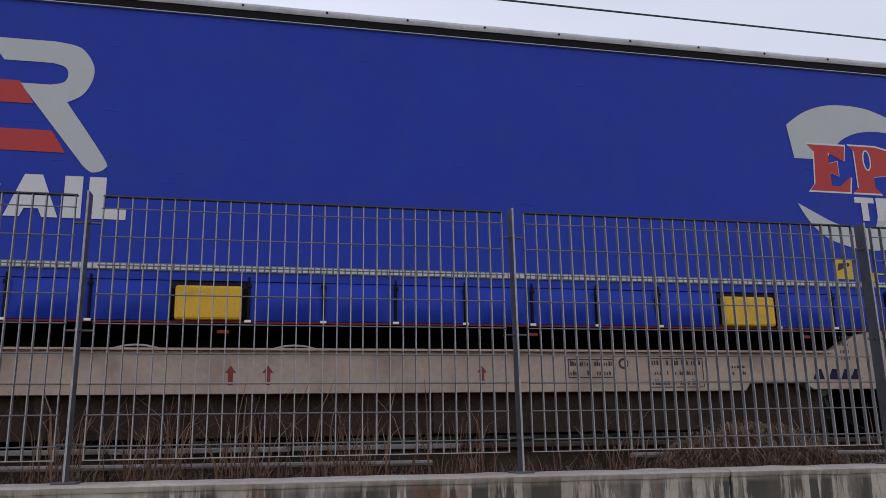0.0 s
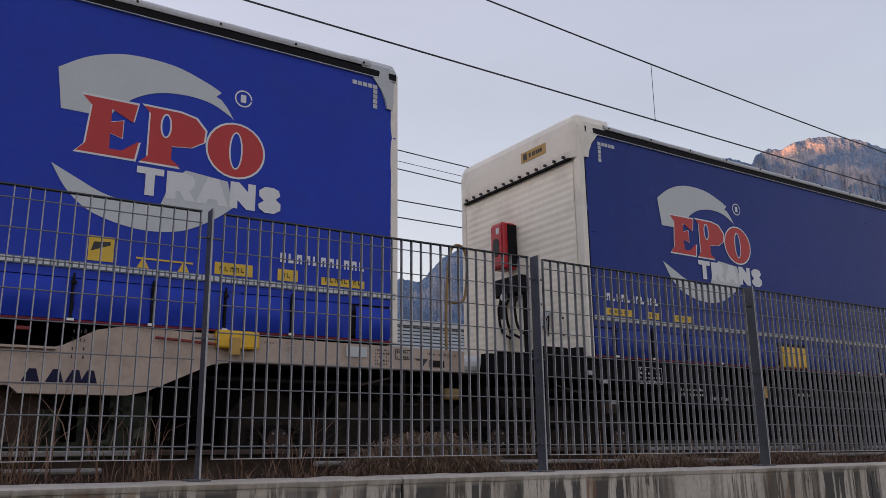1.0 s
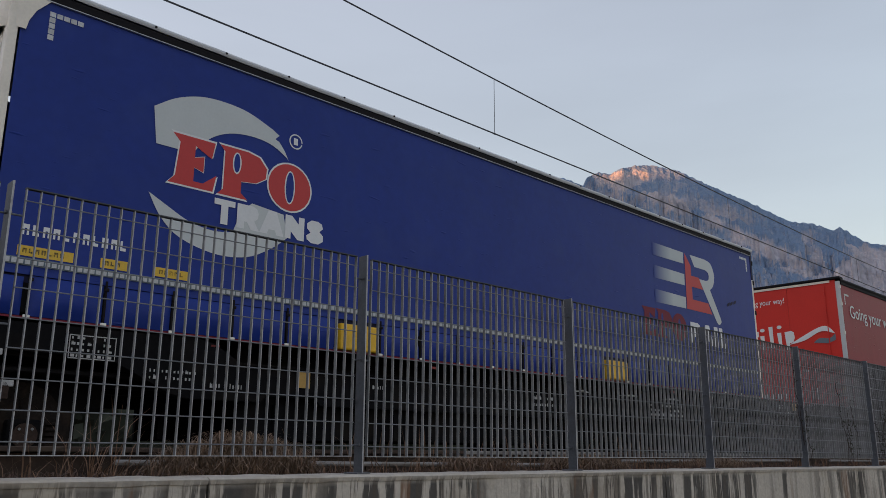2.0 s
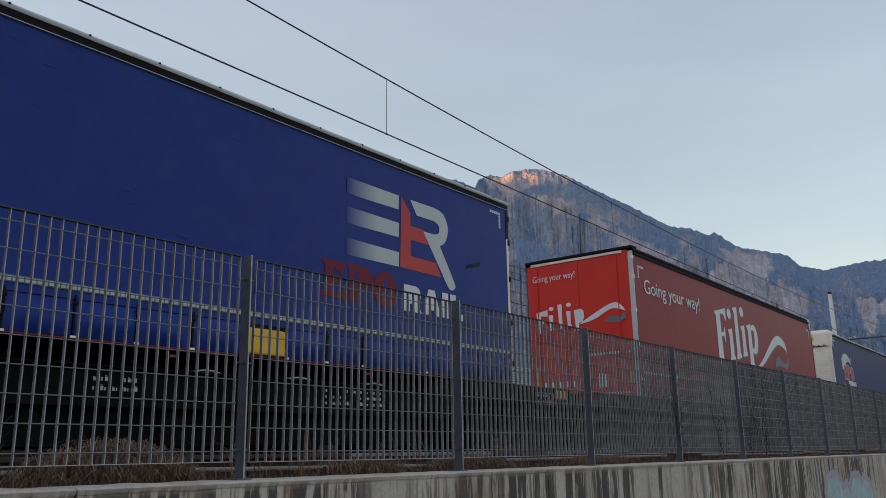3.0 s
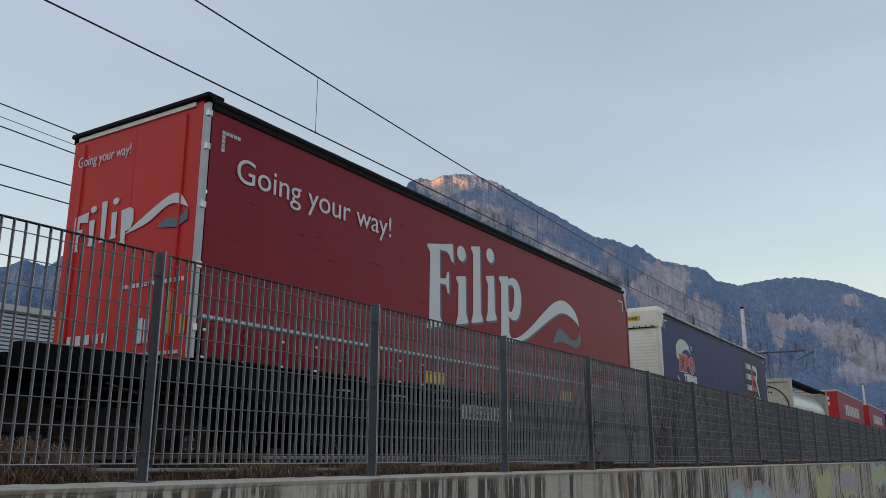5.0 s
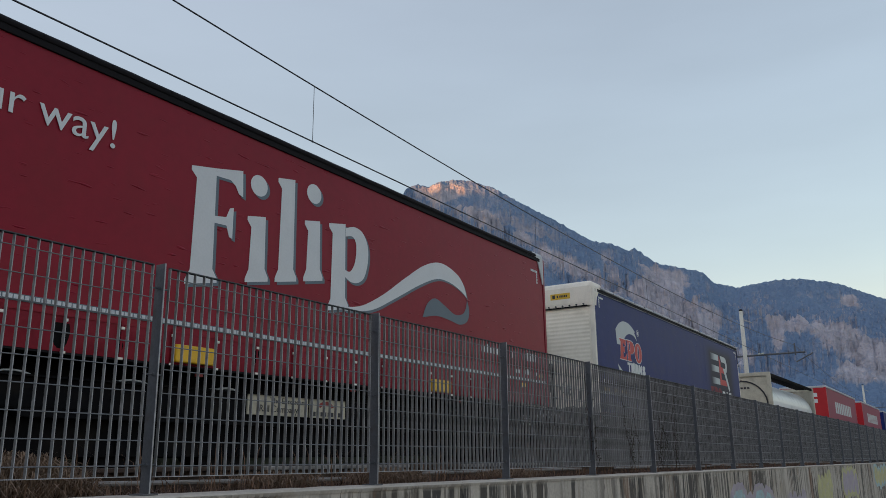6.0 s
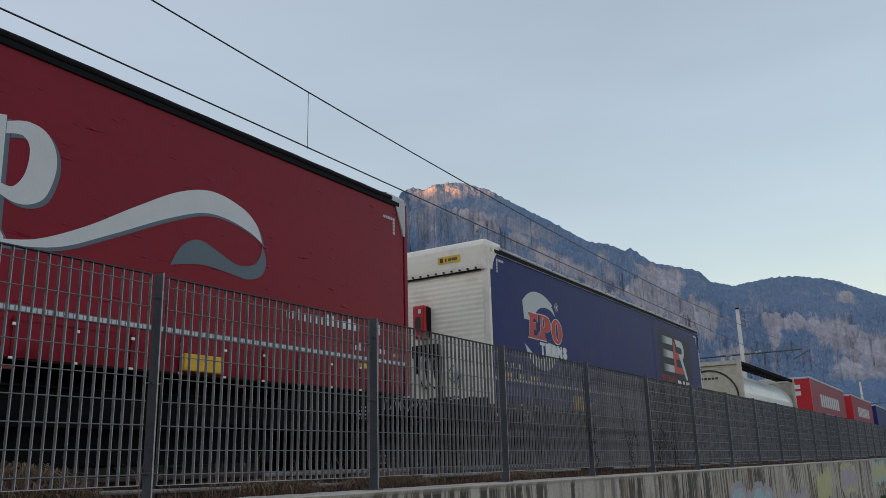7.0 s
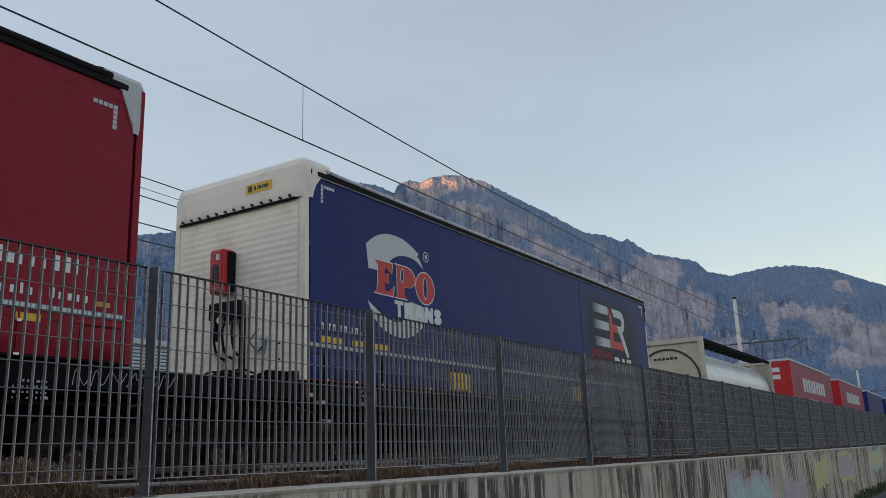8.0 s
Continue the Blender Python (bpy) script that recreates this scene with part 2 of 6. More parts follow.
def streaked_concrete():
    """Old board-marked concrete with dark vertical run-off streaks of uneven length."""
    m = mat("stained_concrete", (0.50, 0.455, 0.395), 0.9, var=0.2, scale=1.5, grain=35, bump=0.5, dirt=(0.36, 0.30, 0.22), dirt_amount=0.6)
    nt = m.node_tree
    b = nt.nodes["Principled BSDF"]
    base = b.inputs["Base Color"].links[0].from_socket
    tc = nt.nodes.new("ShaderNodeTexCoord")
    sep = nt.nodes.new("ShaderNodeSeparateXYZ")
    nt.links.new(tc.outputs["Object"], sep.inputs[0])

    def streaks(sx, sz, lo, hi, offset):
        mp = nt.nodes.new("ShaderNodeMapping")
        mp.inputs["Scale"].default_value = (sx, 1, sz)
        mp.inputs["Location"].default_value = (offset, 0, 0)
        nt.links.new(tc.outputs["Object"], mp.inputs[0])
        n = nt.nodes.new("ShaderNodeTexNoise")
        n.inputs["Scale"].default_value, n.inputs["Detail"].default_value, n.inputs["Roughness"].default_value = 1.0, 5, 0.65
        nt.links.new(mp.outputs[0], n.inputs["Vector"])
        r = nt.nodes.new("ShaderNodeMapRange")
        r.inputs["From Min"].default_value, r.inputs["From Max"].default_value = lo, hi
        nt.links.new(n.outputs["Fac"], r.inputs["Value"])
        return r.outputs[0]
    out = base
    clump = streaks(1.3, 0.15, 0.38, 0.52, 21)       # the runs come in clumps
    for args, col, amount in (((9, 0.8, 0.49, 0.52, 0), (0.040, 0.037, 0.035), 0.92), ((23, 1.2, 0.53, 0.58, 7), (0.09, 0.075, 0.06), 0.7),
                              ((5.0, 0.6, 0.58, 0.63, 11), (0.20, 0.105, 0.055), 0.7), ((2.2, 0.5, 0.55, 0.68, 3), (0.16, 0.13, 0.10), 0.6)):
        f = streaks(*args)
        both = nt.nodes.new("ShaderNodeMath")
        both.operation = "MULTIPLY"
        nt.links.new(f, both.inputs[0])
        nt.links.new(clump, both.inputs[1])
        f = both.outputs[0]
        # the runs begin a hand's width under the coping
        gate = nt.nodes.new("ShaderNodeMapRange")
        gate.inputs["From Min"].default_value, gate.inputs["From Max"].default_value = 1.455, 1.40
        nt.links.new(sep.outputs["Z"], gate.inputs["Value"])
        mul = nt.nodes.new("ShaderNodeMath")
        mul.operation = "MULTIPLY"
        nt.links.new(f, mul.inputs[0])
        nt.links.new(gate.outputs[0], mul.inputs[1])
        mul2 = nt.nodes.new("ShaderNodeMath")
        mul2.operation = "MULTIPLY"
        nt.links.new(mul.outputs[0], mul2.inputs[0])
        mul2.inputs[1].default_value = amount
        mix = nt.nodes.new("ShaderNodeMix")
        mix.data_type = "RGBA"
        nt.links.new(mul2.outputs[0], mix.inputs["Factor"])
        nt.links.new(out, mix.inputs["A"])
        mix.inputs["B"].default_value = (*col, 1)
        out = mix.outputs["Result"]
    nt.links.new(out, b.inputs["Base Color"])
    return m


def mountain_material():
    """Pale limestone where it is steep, dark conifer and scrub on the ledges; both colours are blued for distance haze.
    """
    m = mat("hazy_limestone_and_forest", (0.355, 0.35, 0.40), 0.95, var=0.3, scale=0.004, grain=0.03, bump=0.0)
    nt = m.node_tree
    b = nt.nodes["Principled BSDF"]
    base = b.inputs["Base Color"].links[0].from_socket
    geo = nt.nodes.new("ShaderNodeNewGeometry")
    sep = nt.nodes.new("ShaderNodeSeparateXYZ")
    nt.links.new(geo.outputs["Normal"], sep.inputs[0])
    tc = nt.nodes.new("ShaderNodeTexCoord")
    # cliffs are streaked downhill: a pattern of bearing and height
    sep2 = nt.nodes.new("ShaderNodeSeparateXYZ")
    nt.links.new(tc.outputs["Object"], sep2.inputs[0])
    bear = nt.nodes.new("ShaderNodeMath")
    bear.operation = "ARCTAN2"
    nt.links.new(sep2.outputs["X"], bear.inputs[0])
    nt.links.new(sep2.outputs["Y"], bear.inputs[1])

    def streak(kb, kz, detail, rough):
        m1, m2 = nt.nodes.new("ShaderNodeMath"), nt.nodes.new("ShaderNodeMath")
        m1.operation = m2.operation = "MULTIPLY"
        m1.inputs[1].default_value, m2.inputs[1].default_value = kb, kz
        nt.links.new(bear.outputs[0], m1.inputs[0])
        nt.links.new(sep2.outputs["Z"], m2.inputs[0])
        cmb = nt.nodes.new("ShaderNodeCombineXYZ")
        nt.links.new(m1.outputs[0], cmb.inputs[0])
        nt.links.new(m2.outputs[0], cmb.inputs[1])
        tex = nt.nodes.new("ShaderNodeTexNoise")
        tex.inputs["Scale"].default_value, tex.inputs["Detail"].default_value, tex.inputs["Roughness"].default_value = 1.0, detail, rough
        nt.links.new(cmb.outputs[0], tex.inputs["Vector"])
        return tex
    n = streak(22, 0.0065, 7, 0.58)
    fine = streak(150, 0.008, 4, 0.6)
    fr = nt.nodes.new("ShaderNodeMapRange")
    fr.inputs["From Min"].default_value, fr.inputs["From Max"].default_value = 0.3, 0.7
    fr.inputs["To Min"].default_value, fr.inputs["To Max"].default_value = 0.80, 1.13
    nt.links.new(fine.outputs["Fac"], fr.inputs["Value"])
    hs = nt.nodes.new("ShaderNodeHueSaturation")
    nt.links.new(base, hs.inputs["Color"])
    nt.links.new(fr.outputs[0], hs.inputs["Value"])
    base = hs.outputs[0]
    # forest = upward facing + noise
    s = nt.nodes.new("ShaderNodeMath")
    s.operation = "MULTIPLY_ADD"
    nt.links.new(n.outputs["Fac"], s.inputs[0])
    s.inputs[1].default_value = 1.7
    nt.links.new(sep.outputs["Z"], s.inputs[2])
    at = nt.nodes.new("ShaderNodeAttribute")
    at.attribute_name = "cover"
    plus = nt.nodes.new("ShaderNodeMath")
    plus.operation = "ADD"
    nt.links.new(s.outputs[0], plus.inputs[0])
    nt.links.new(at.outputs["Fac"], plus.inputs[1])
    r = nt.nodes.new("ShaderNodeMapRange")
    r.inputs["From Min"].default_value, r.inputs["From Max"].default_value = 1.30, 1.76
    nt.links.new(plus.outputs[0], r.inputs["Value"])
    n4 = nt.nodes.new("ShaderNodeTexNoise")
    n4.inputs["Scale"].default_value, n4.inputs["Detail"].default_value = 0.06, 4
    nt.links.new(tc.outputs["Object"], n4.inputs["Vector"])
    crown = nt.nodes.new("ShaderNodeTexNoise")
    crown.inputs["Scale"].default_value, crown.inputs["Detail"].default_value = 0.09, 3
    nt.links.new(tc.outputs["Object"], crown.inputs["Vector"])
    cb = nt.nodes.new("ShaderNodeBump")
    cb.inputs["Strength"].default_value, cb.inputs["Distance"].default_value = 0.7, 20.0
    nt.links.new(crown.outputs["Fac"], cb.inputs["Height"])
    nt.links.new(cb.outputs[0], b.inputs["Normal"])
    # woods lightened and blued: the haze of distance is in the colour
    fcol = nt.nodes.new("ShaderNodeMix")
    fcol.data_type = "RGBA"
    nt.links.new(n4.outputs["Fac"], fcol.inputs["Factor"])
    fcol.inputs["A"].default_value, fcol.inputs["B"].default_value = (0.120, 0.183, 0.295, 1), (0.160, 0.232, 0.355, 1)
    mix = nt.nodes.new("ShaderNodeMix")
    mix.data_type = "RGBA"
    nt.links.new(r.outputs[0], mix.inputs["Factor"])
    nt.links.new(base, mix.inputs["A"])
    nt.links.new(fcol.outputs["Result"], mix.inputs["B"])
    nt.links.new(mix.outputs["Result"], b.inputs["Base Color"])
    b.inputs["Specular IOR Level"].default_value = 0.1
    return m


def fade_print(x0, x1, from_col, to_col, spec=0.25):
    """Print that fades along its thing's length from one colour to another."""
    m = mat("fading_print", to_col, 0.55, spec=spec, var=0.05, scale=3, grain=40, bump=0.05)
    nt = m.node_tree
    b = nt.nodes["Principled BSDF"]
    tc = nt.nodes.new("ShaderNodeTexCoord")
    sep = nt.nodes.new("ShaderNodeSeparateXYZ")
    nt.links.new(tc.outputs["Object"], sep.inputs[0])
    r = nt.nodes.new("ShaderNodeMapRange")
    r.inputs["From Min"].default_value, r.inputs["From Max"].default_value = x0, x1
    nt.links.new(sep.outputs["X"], r.inputs["Value"])
    mix = nt.nodes.new("ShaderNodeMix")
    mix.data_type = "RGBA"
    nt.links.new(r.outputs[0], mix.inputs["Factor"])
    mix.inputs["A"].default_value, mix.inputs["B"].default_value = (*from_col, 1), (*to_col, 1)
    nt.links.new(mix.outputs["Result"], b.inputs["Base Color"])
    return m


def soft_panel(x0, x1, z0, z1, soft, ground, dark):
    """A dark print whose edges melt into the tarpaulin."""
    m = mat("soft_dark_print", dark, 0.50, spec=0.2, var=0.1, scale=1.2, grain=9, bump=0.1)
    nt = m.node_tree
    b = nt.nodes["Principled BSDF"]
    tc = nt.nodes.new("ShaderNodeTexCoord")
    sep = nt.nodes.new("ShaderNodeSeparateXYZ")
    nt.links.new(tc.outputs["Object"], sep.inputs[0])
    out = None
    for axis, a, c in (("X", x0, x0 + soft), ("X", x1, x1 - soft), ("Z", z1, z1 - 0.5 * soft), ("Z", z0, z0 + 0.5 * soft)):
        r = nt.nodes.new("ShaderNodeMapRange")
        r.interpolation_type = "SMOOTHSTEP"
        lo, hi = min(a, c), max(a, c)
        r.inputs["From Min"].default_value, r.inputs["From Max"].default_value = lo, hi
        r.inputs["To Min"].default_value, r.inputs["To Max"].default_value = (0, 1) if a < c else (1, 0)
        nt.links.new(sep.outputs[axis], r.inputs["Value"])
        if out is None:
            out = r.outputs[0]
        else:
            mul = nt.nodes.new("ShaderNodeMath")
            mul.operation = "MULTIPLY"
            nt.links.new(out, mul.inputs[0])
            nt.links.new(r.outputs[0], mul.inputs[1])
            out = mul.outputs[0]
    mix = nt.nodes.new("ShaderNodeMix")
    mix.data_type = "RGBA"
    nt.links.new(out, mix.inputs["Factor"])
    mix.inputs["A"].default_value, mix.inputs["B"].default_value = (*ground, 1), (*dark, 1)
    nt.links.new(mix.outputs["Result"], b.inputs["Base Color"])
    return m


def add_creases(m, strength, lo):
    """Short level creases and dimples pressed into a taut tarpaulin."""
    nt = m.node_tree
    b = nt.nodes["Principled BSDF"]
    tc = nt.nodes.new("ShaderNodeTexCoord")
    mp = nt.nodes.new("ShaderNodeMapping")
    mp.inputs["Scale"].default_value = (3.2, 1, 21)
    nt.links.new(tc.outputs["Object"], mp.inputs[0])
    n = nt.nodes.new("ShaderNodeTexNoise")
    n.inputs["Scale"].default_value, n.inputs["Detail"].default_value = 1.0, 1.5
    nt.links.new(mp.outputs[0], n.inputs["Vector"])
    r = nt.nodes.new("ShaderNodeMapRange")
    r.inputs["From Min"].default_value, r.inputs["From Max"].default_value = lo, lo + 0.12
    nt.links.new(n.outputs["Fac"], r.inputs["Value"])
    bp = nt.nodes.new("ShaderNodeBump")
    bp.inputs["Strength"].default_value, bp.inputs["Distance"].default_value = strength, 0.012
    nt.links.new(r.outputs[0], bp.inputs["Height"])
    nt.links.new(b.inputs["Normal"].links[0].from_socket, bp.inputs["Normal"])
    nt.links.new(bp.outputs[0], b.inputs["Normal"])


add_creases(M["red"], 0.8, 0.66)
add_creases(M["blue"], 0.4, 0.70)
add_creases(M["blue2"], 0.5, 0.68)
add_creases(M["navy"], 0.5, 0.68)
M["wall"] = streaked_concrete()
M["mountain"] = mountain_material()


# ---- building helpers
def box(bm, x0, x1, y0, y1, z0, z1, bevel=0.0):
    r = bmesh.ops.create_cube(bm, size=1.0)
    bmesh.ops.scale(bm, vec=(x1 - x0, y1 - y0, z1 - z0), verts=r["verts"])
    bmesh.ops.translate(bm, vec=((x0 + x1) / 2, (y0 + y1) / 2, (z0 + z1) / 2), verts=r["verts"])
    if bevel:
        edges = list({e for v in r["verts"] for e in v.link_edges})
        bmesh.ops.bevel(bm, geom=edges, offset=bevel, segments=2, affect="EDGES", profile=0.5)
    return bm


def prism(bm, pts, y0, y1):
    """An outline in x and z, drawn out from y0 to y1."""
    a = [bm.verts.new((x, y0, z)) for x, z in pts]
    b = [bm.verts.new((x, y1, z)) for x, z in pts]
    n = len(pts)
    bm.faces.new(a)
    bm.faces.new(b[::-1])
    for i in range(n):
        bm.faces.new((a[i], b[i], b[(i + 1) % n], a[(i + 1) % n]))
    bmesh.ops.recalc_face_normals(bm, faces=bm.faces[:])
    return bm


def rod(bm, p, q, r, seg=8, r2=None):
    p, q = Vector(p), Vector(q)
    d = q - p
    m = Matrix.Translation((p + q) / 2) @ d.to_track_quat("Z", "Y").to_matrix().to_4x4()
    bmesh.ops.create_cone(bm, cap_ends=True, segments=seg, radius1=r, radius2=r if r2 is None else r2, depth=d.length, matrix=m)
    return bm


def sweep(bm, pts, r, seg=6):
    """One smooth wire or bent tube along a line of points."""
    pts = [Vector(p) for p in pts]
    rings = []
    for i, p in enumerate(pts):
        d = (pts[min(i + 1, len(pts) - 1)] - pts[max(i - 1, 0)]).normalized()
        a = d.cross(Vector((0.03, 1, 0.02))).normalized()
        b = d.cross(a)
        rings.append([bm.verts.new(p + r * (math.cos(2 * math.pi * k / seg) * a + math.sin(2 * math.pi * k / seg) * b)) for k in range(seg)])
    for u, v in zip(rings, rings[1:]):
        for k in range(seg):
            bm.faces.new((u[k], u[(k + 1) % seg], v[(k + 1) % seg], v[k]))
    bm.faces.new(rings[0][::-1])
    bm.faces.new(rings[-1])
    bmesh.ops.recalc_face_normals(bm, faces=bm.faces[:])
    return bm


def B():
    return bmesh.new()


def mesh_of(name, bm, material):
    me = bpy.data.meshes.new(name)
    bm.to_mesh(me)
    bm.free()
    me.materials.append(material)
    return me


def part(name, bm, material, parent=None, label="", smooth=False):
    me = mesh_of(name, bm, material)
    if smooth:
        for f in me.polygons:
            f.use_smooth = True
    ob = new(name, me)
    if parent:
        ob.parent = parent
    if label:
        tagged(ob, label)
    return ob


def thing(name, label, category, m=None, group="", kind=""):
    ob = new(name)
    ob.empty_display_size = 0.3
    if m is not None:
        ob.matrix_basis = m
    return tagged(ob, label, category, group, kind)


def arc(cx, cz, rx, rz, a0, a1, n=14):
    return [(cx + rx * math.cos(radians(a0 + (a1 - a0) * i / n)), cz + rz * math.sin(radians(a0 + (a1 - a0) * i / n))) for i in range(n + 1)]


def curve_pts(ctrl, n=6):
    """A smooth line through a few control points."""
    out = []
    c = [Vector(p) for p in ctrl]
    for i in range(len(c) - 1):
        p0, p1, p2, p3 = c[max(i - 1, 0)], c[i], c[i + 1], c[min(i + 2, len(c) - 1)]
        for k in range(n):
            t = k / n
            out.append(tuple(0.5 * (2 * p1 + (p2 - p0) * t + (2 * p0 - 5 * p1 + 4 * p2 - p3) * t * t + (3 * p1 - p0 - 3 * p2 + p3) * t ** 3)))
    out.append(tuple(c[-1]))
    return out


def lettering(name, words, height, x, y, z, material, parent, turn=0.0, width=0.0):
    """Words in the built-in font, their foot at (x, y, z), facing -y, turned about z."""
    cu = bpy.data.curves.new(name, "FONT")
    cu.body, cu.size, cu.extrude = words, height, 0.002
    tmp = bpy.data.objects.new(name, cu)
    me = bpy.data.meshes.new_from_object(tmp)
    bpy.data.objects.remove(tmp)
    xs = [v.co.x for v in me.vertices]
    squeeze = width / (max(xs) - min(xs)) if width else 1.0
    me.transform(pose(x, y, z, 0, 0, turn) @ Matrix.Diagonal((squeeze, 1, 1, 1)) @ pose(0, 0, 0, 90))
    me.materials.clear()
    me.materials.append(material)
    ob = new(name, me)
    ob.parent = parent
    return ob


# ---- the ground, the street and the retaining wall
FENCE_Y = 3.9
WALL_TOP = EYE - 0.14
RAIL = -0.3          # top of rail, from the eye


def grid_sheet(name, x0, x1, y0, y1, nx, ny, height, material, label, category, parent=None):
    bm = B()
    vs = [[bm.verts.new((x0 + (x1 - x0) * i / nx, y0 + (y1 - y0) * j / ny, height(x0 + (x1 - x0) * i / nx, y0 + (y1 - y0) * j / ny))) for j in range(ny + 1)] for i in range(nx + 1)]
    for i in range(nx):
        for j in range(ny):
            bm.faces.new((vs[i][j], vs[i + 1][j], vs[i + 1][j + 1], vs[i][j + 1]))
    ob = part(name, bm, material, parent, smooth=True)
    return tagged(ob, label, category, kind="structure")


grid_sheet("ground", -4500, 4500, 4.05, 4500, 8, 8, lambda x, y: EYE - 0.62, M["soil"], "dry brown earth of the railway land and valley floor", "ground")
grid_sheet("verge", -15, 70, 4.0, 6.3, 340, 12,
           lambda x, y: EYE - 0.20 - 0.10 * max(0, (y - 4.6) / 1.7) + 0.05 * noise.noise((x * 1.3, y * 1.3, 0)) + 0.025 * noise.noise((x * 5, y * 5, 3)),
           M["soil"], "bare brown verge with dead grass behind the fence", "verge")
bm = B()
box(bm, -4500, 4500, -4500, 3.7, -0.3, 0.0)
tagged(part("road", bm, M["asphalt"]), "grey asphalt street below the retaining wall", "road", kind="structure")

wall = tagged(new("retaining_wall"), "long concrete retaining wall with black run-off streaks", "wall", kind="structure")
for k in range(42):
    x0 = -14 + 4 * k
    bm = B()
    box(bm, x0 + 0.006, x0 + 3.994, 3.722, 4.05, -0.02, WALL_TOP - 0.03)
    part("wall_slab", bm, M["wall"], wall)
    bm = B()
    n = 40
    ends = []
    for i in range(n + 1):
        x = x0 + 0.004 + 3.992 * i / n
        e = 0.008 * noise.noise((x * 4, 0, 0)) + 0.004 * noise.noise((x * 17, 5, 0))
        d = 0.006 * noise.noise((x * 6, 9, 0))
        ring = [(3.715 + e, WALL_TOP - 0.034 + d), (3.708 + e, WALL_TOP - 0.012), (3.73 + e, WALL_TOP - 0.002 + d), (4.02, WALL_TOP + d), (4.04, WALL_TOP - 0.05)]
        ends.append([bm.verts.new((x, y, z)) for y, z in ring])
    for a, b in zip(ends, ends[1:]):
        for j in range(5):
            bm.faces.new((a[j], a[(j + 1) % 5], b[(j + 1) % 5], b[j]))
    bm.faces.new(ends[0])
    bm.faces.new(ends[-1][::-1])
    bmesh.ops.recalc_face_normals(bm, faces=bm.faces[:])
    part("coping", bm, M["wall"], wall)


def graffiti(x, z, w, h, rim, fill, label, seed):
    """A sprayed row of fat lobes on the wall's face: a rim coat and a fill coat."""
    rnd = random.Random(seed)
    th = thing("graffiti", label, "graffiti", pose(x, 3.72, EYE + z), "graffiti on the wall")
    for k in range(4):
        cx = w * (k / 3 - 0.5) * 0.8
        r, cz = w * rnd.uniform(0.16, 0.24), rnd.uniform(-0.12, 0.12) * h
        for name, grow, m, y in (("rim_coat", 1.0, rim, -0.003 - 0.0006 * k), ("fill_coat", 0.72, fill, -0.0062 - 0.0006 * k)):
            pts = []
            for i in range(28):
                t = 2 * math.pi * i / 28
                q = grow * (1 + 0.22 * noise.noise((3 * math.cos(t) + seed, 3 * math.sin(t), k)))
                pts.append((cx + r * q * math.cos(t), cz + h * 0.5 * q * math.sin(t)))
            part(name, prism(B(), pts, y - 0.0004, y), M[m], th)


graffiti(15.6, -0.86, 2.6, 0.85, "violet", "cyan", "pale blue and lavender bubble graffiti on the concrete wall", 2)
graffiti(19.2, -0.95, 1.8, 0.6, "violet", "violet", "faded violet graffiti on the concrete wall", 3)
graffiti(22.6, -0.66, 1.7, 0.75, "lime", "lime", "faded yellow graffiti on the concrete wall", 4)
graffiti(26.8, -0.70, 2.6, 0.85, "lime", "violet", "faded yellow and violet graffiti on the concrete wall", 5)
graffiti(34.0, -0.60, 3.2, 0.8, "cyan", "lime", "washed-out green and yellow graffiti on the concrete wall", 6)
graffiti(42.0, -0.60, 4.0, 0.8, "violet", "cyan", "washed-out blue graffiti on the concrete wall", 7)


# ---- the grating fence: flat upright bars, round cross wires, plate posts
POST_X0 = -0.97
PAN_Z0, PAN_Z1 = EYE - 0.045, EYE + 1.13
def shade_flanks(me):
    """Bright steel on the bars' front edges; the darker weathered steel on the flanks paints in their shade."""
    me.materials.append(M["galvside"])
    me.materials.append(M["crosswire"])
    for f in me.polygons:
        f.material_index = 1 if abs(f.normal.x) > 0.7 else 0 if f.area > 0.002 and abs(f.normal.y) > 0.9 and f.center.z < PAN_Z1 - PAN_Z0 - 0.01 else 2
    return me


BAR = shade_flanks(mesh_of("upright_bar", box(B(), -0.0024, 0.0024, -0.0104, 0.0104, 0, PAN_Z1 - PAN_Z0), M["galv"]))
WIRE = mesh_of("cross_wire", rod(B(), (0.050, -0.0135, 0), (1.945, -0.0135, 0), 0.0030, 6), M["crosswire"])
EDGE = mesh_of("edge_bar", box(B(), 0.053, 1.942, -0.0125, 0.0125, -0.002, 0.002), M["galv"])
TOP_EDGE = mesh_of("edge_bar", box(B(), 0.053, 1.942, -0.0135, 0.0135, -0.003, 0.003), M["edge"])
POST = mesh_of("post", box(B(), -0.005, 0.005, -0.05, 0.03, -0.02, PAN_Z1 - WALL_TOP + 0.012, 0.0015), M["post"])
# front edge coloured as if lit from the front, the flanks as if shaded
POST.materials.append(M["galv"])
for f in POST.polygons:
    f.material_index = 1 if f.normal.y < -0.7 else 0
FOOT = mesh_of("foot_plate", box(B(), -0.05, 0.05, -0.06, 0.06, 0, 0.008, 0.002), M["post"])
BOLT = mesh_of("bolt", rod(rod(B(), (-0.058, 0.0, 0), (0.062, 0.0, 0), 0.005, 6), (-0.014, -0.02, 0), (0.014, -0.02, 0), 0.009, 6), M["post"])
PAN_H = PAN_Z1 - PAN_Z0
WIRE_Z = [0.057 + 0.1322 * i for i in range(9)]
BARS = [0.057 + 0.0627 * i for i in range(31)]


def child(name, me, parent, x=0, y=0, z=0):
    ob = new(name, me)
    ob.parent = parent
    ob.location = (x, y, z)
    return ob


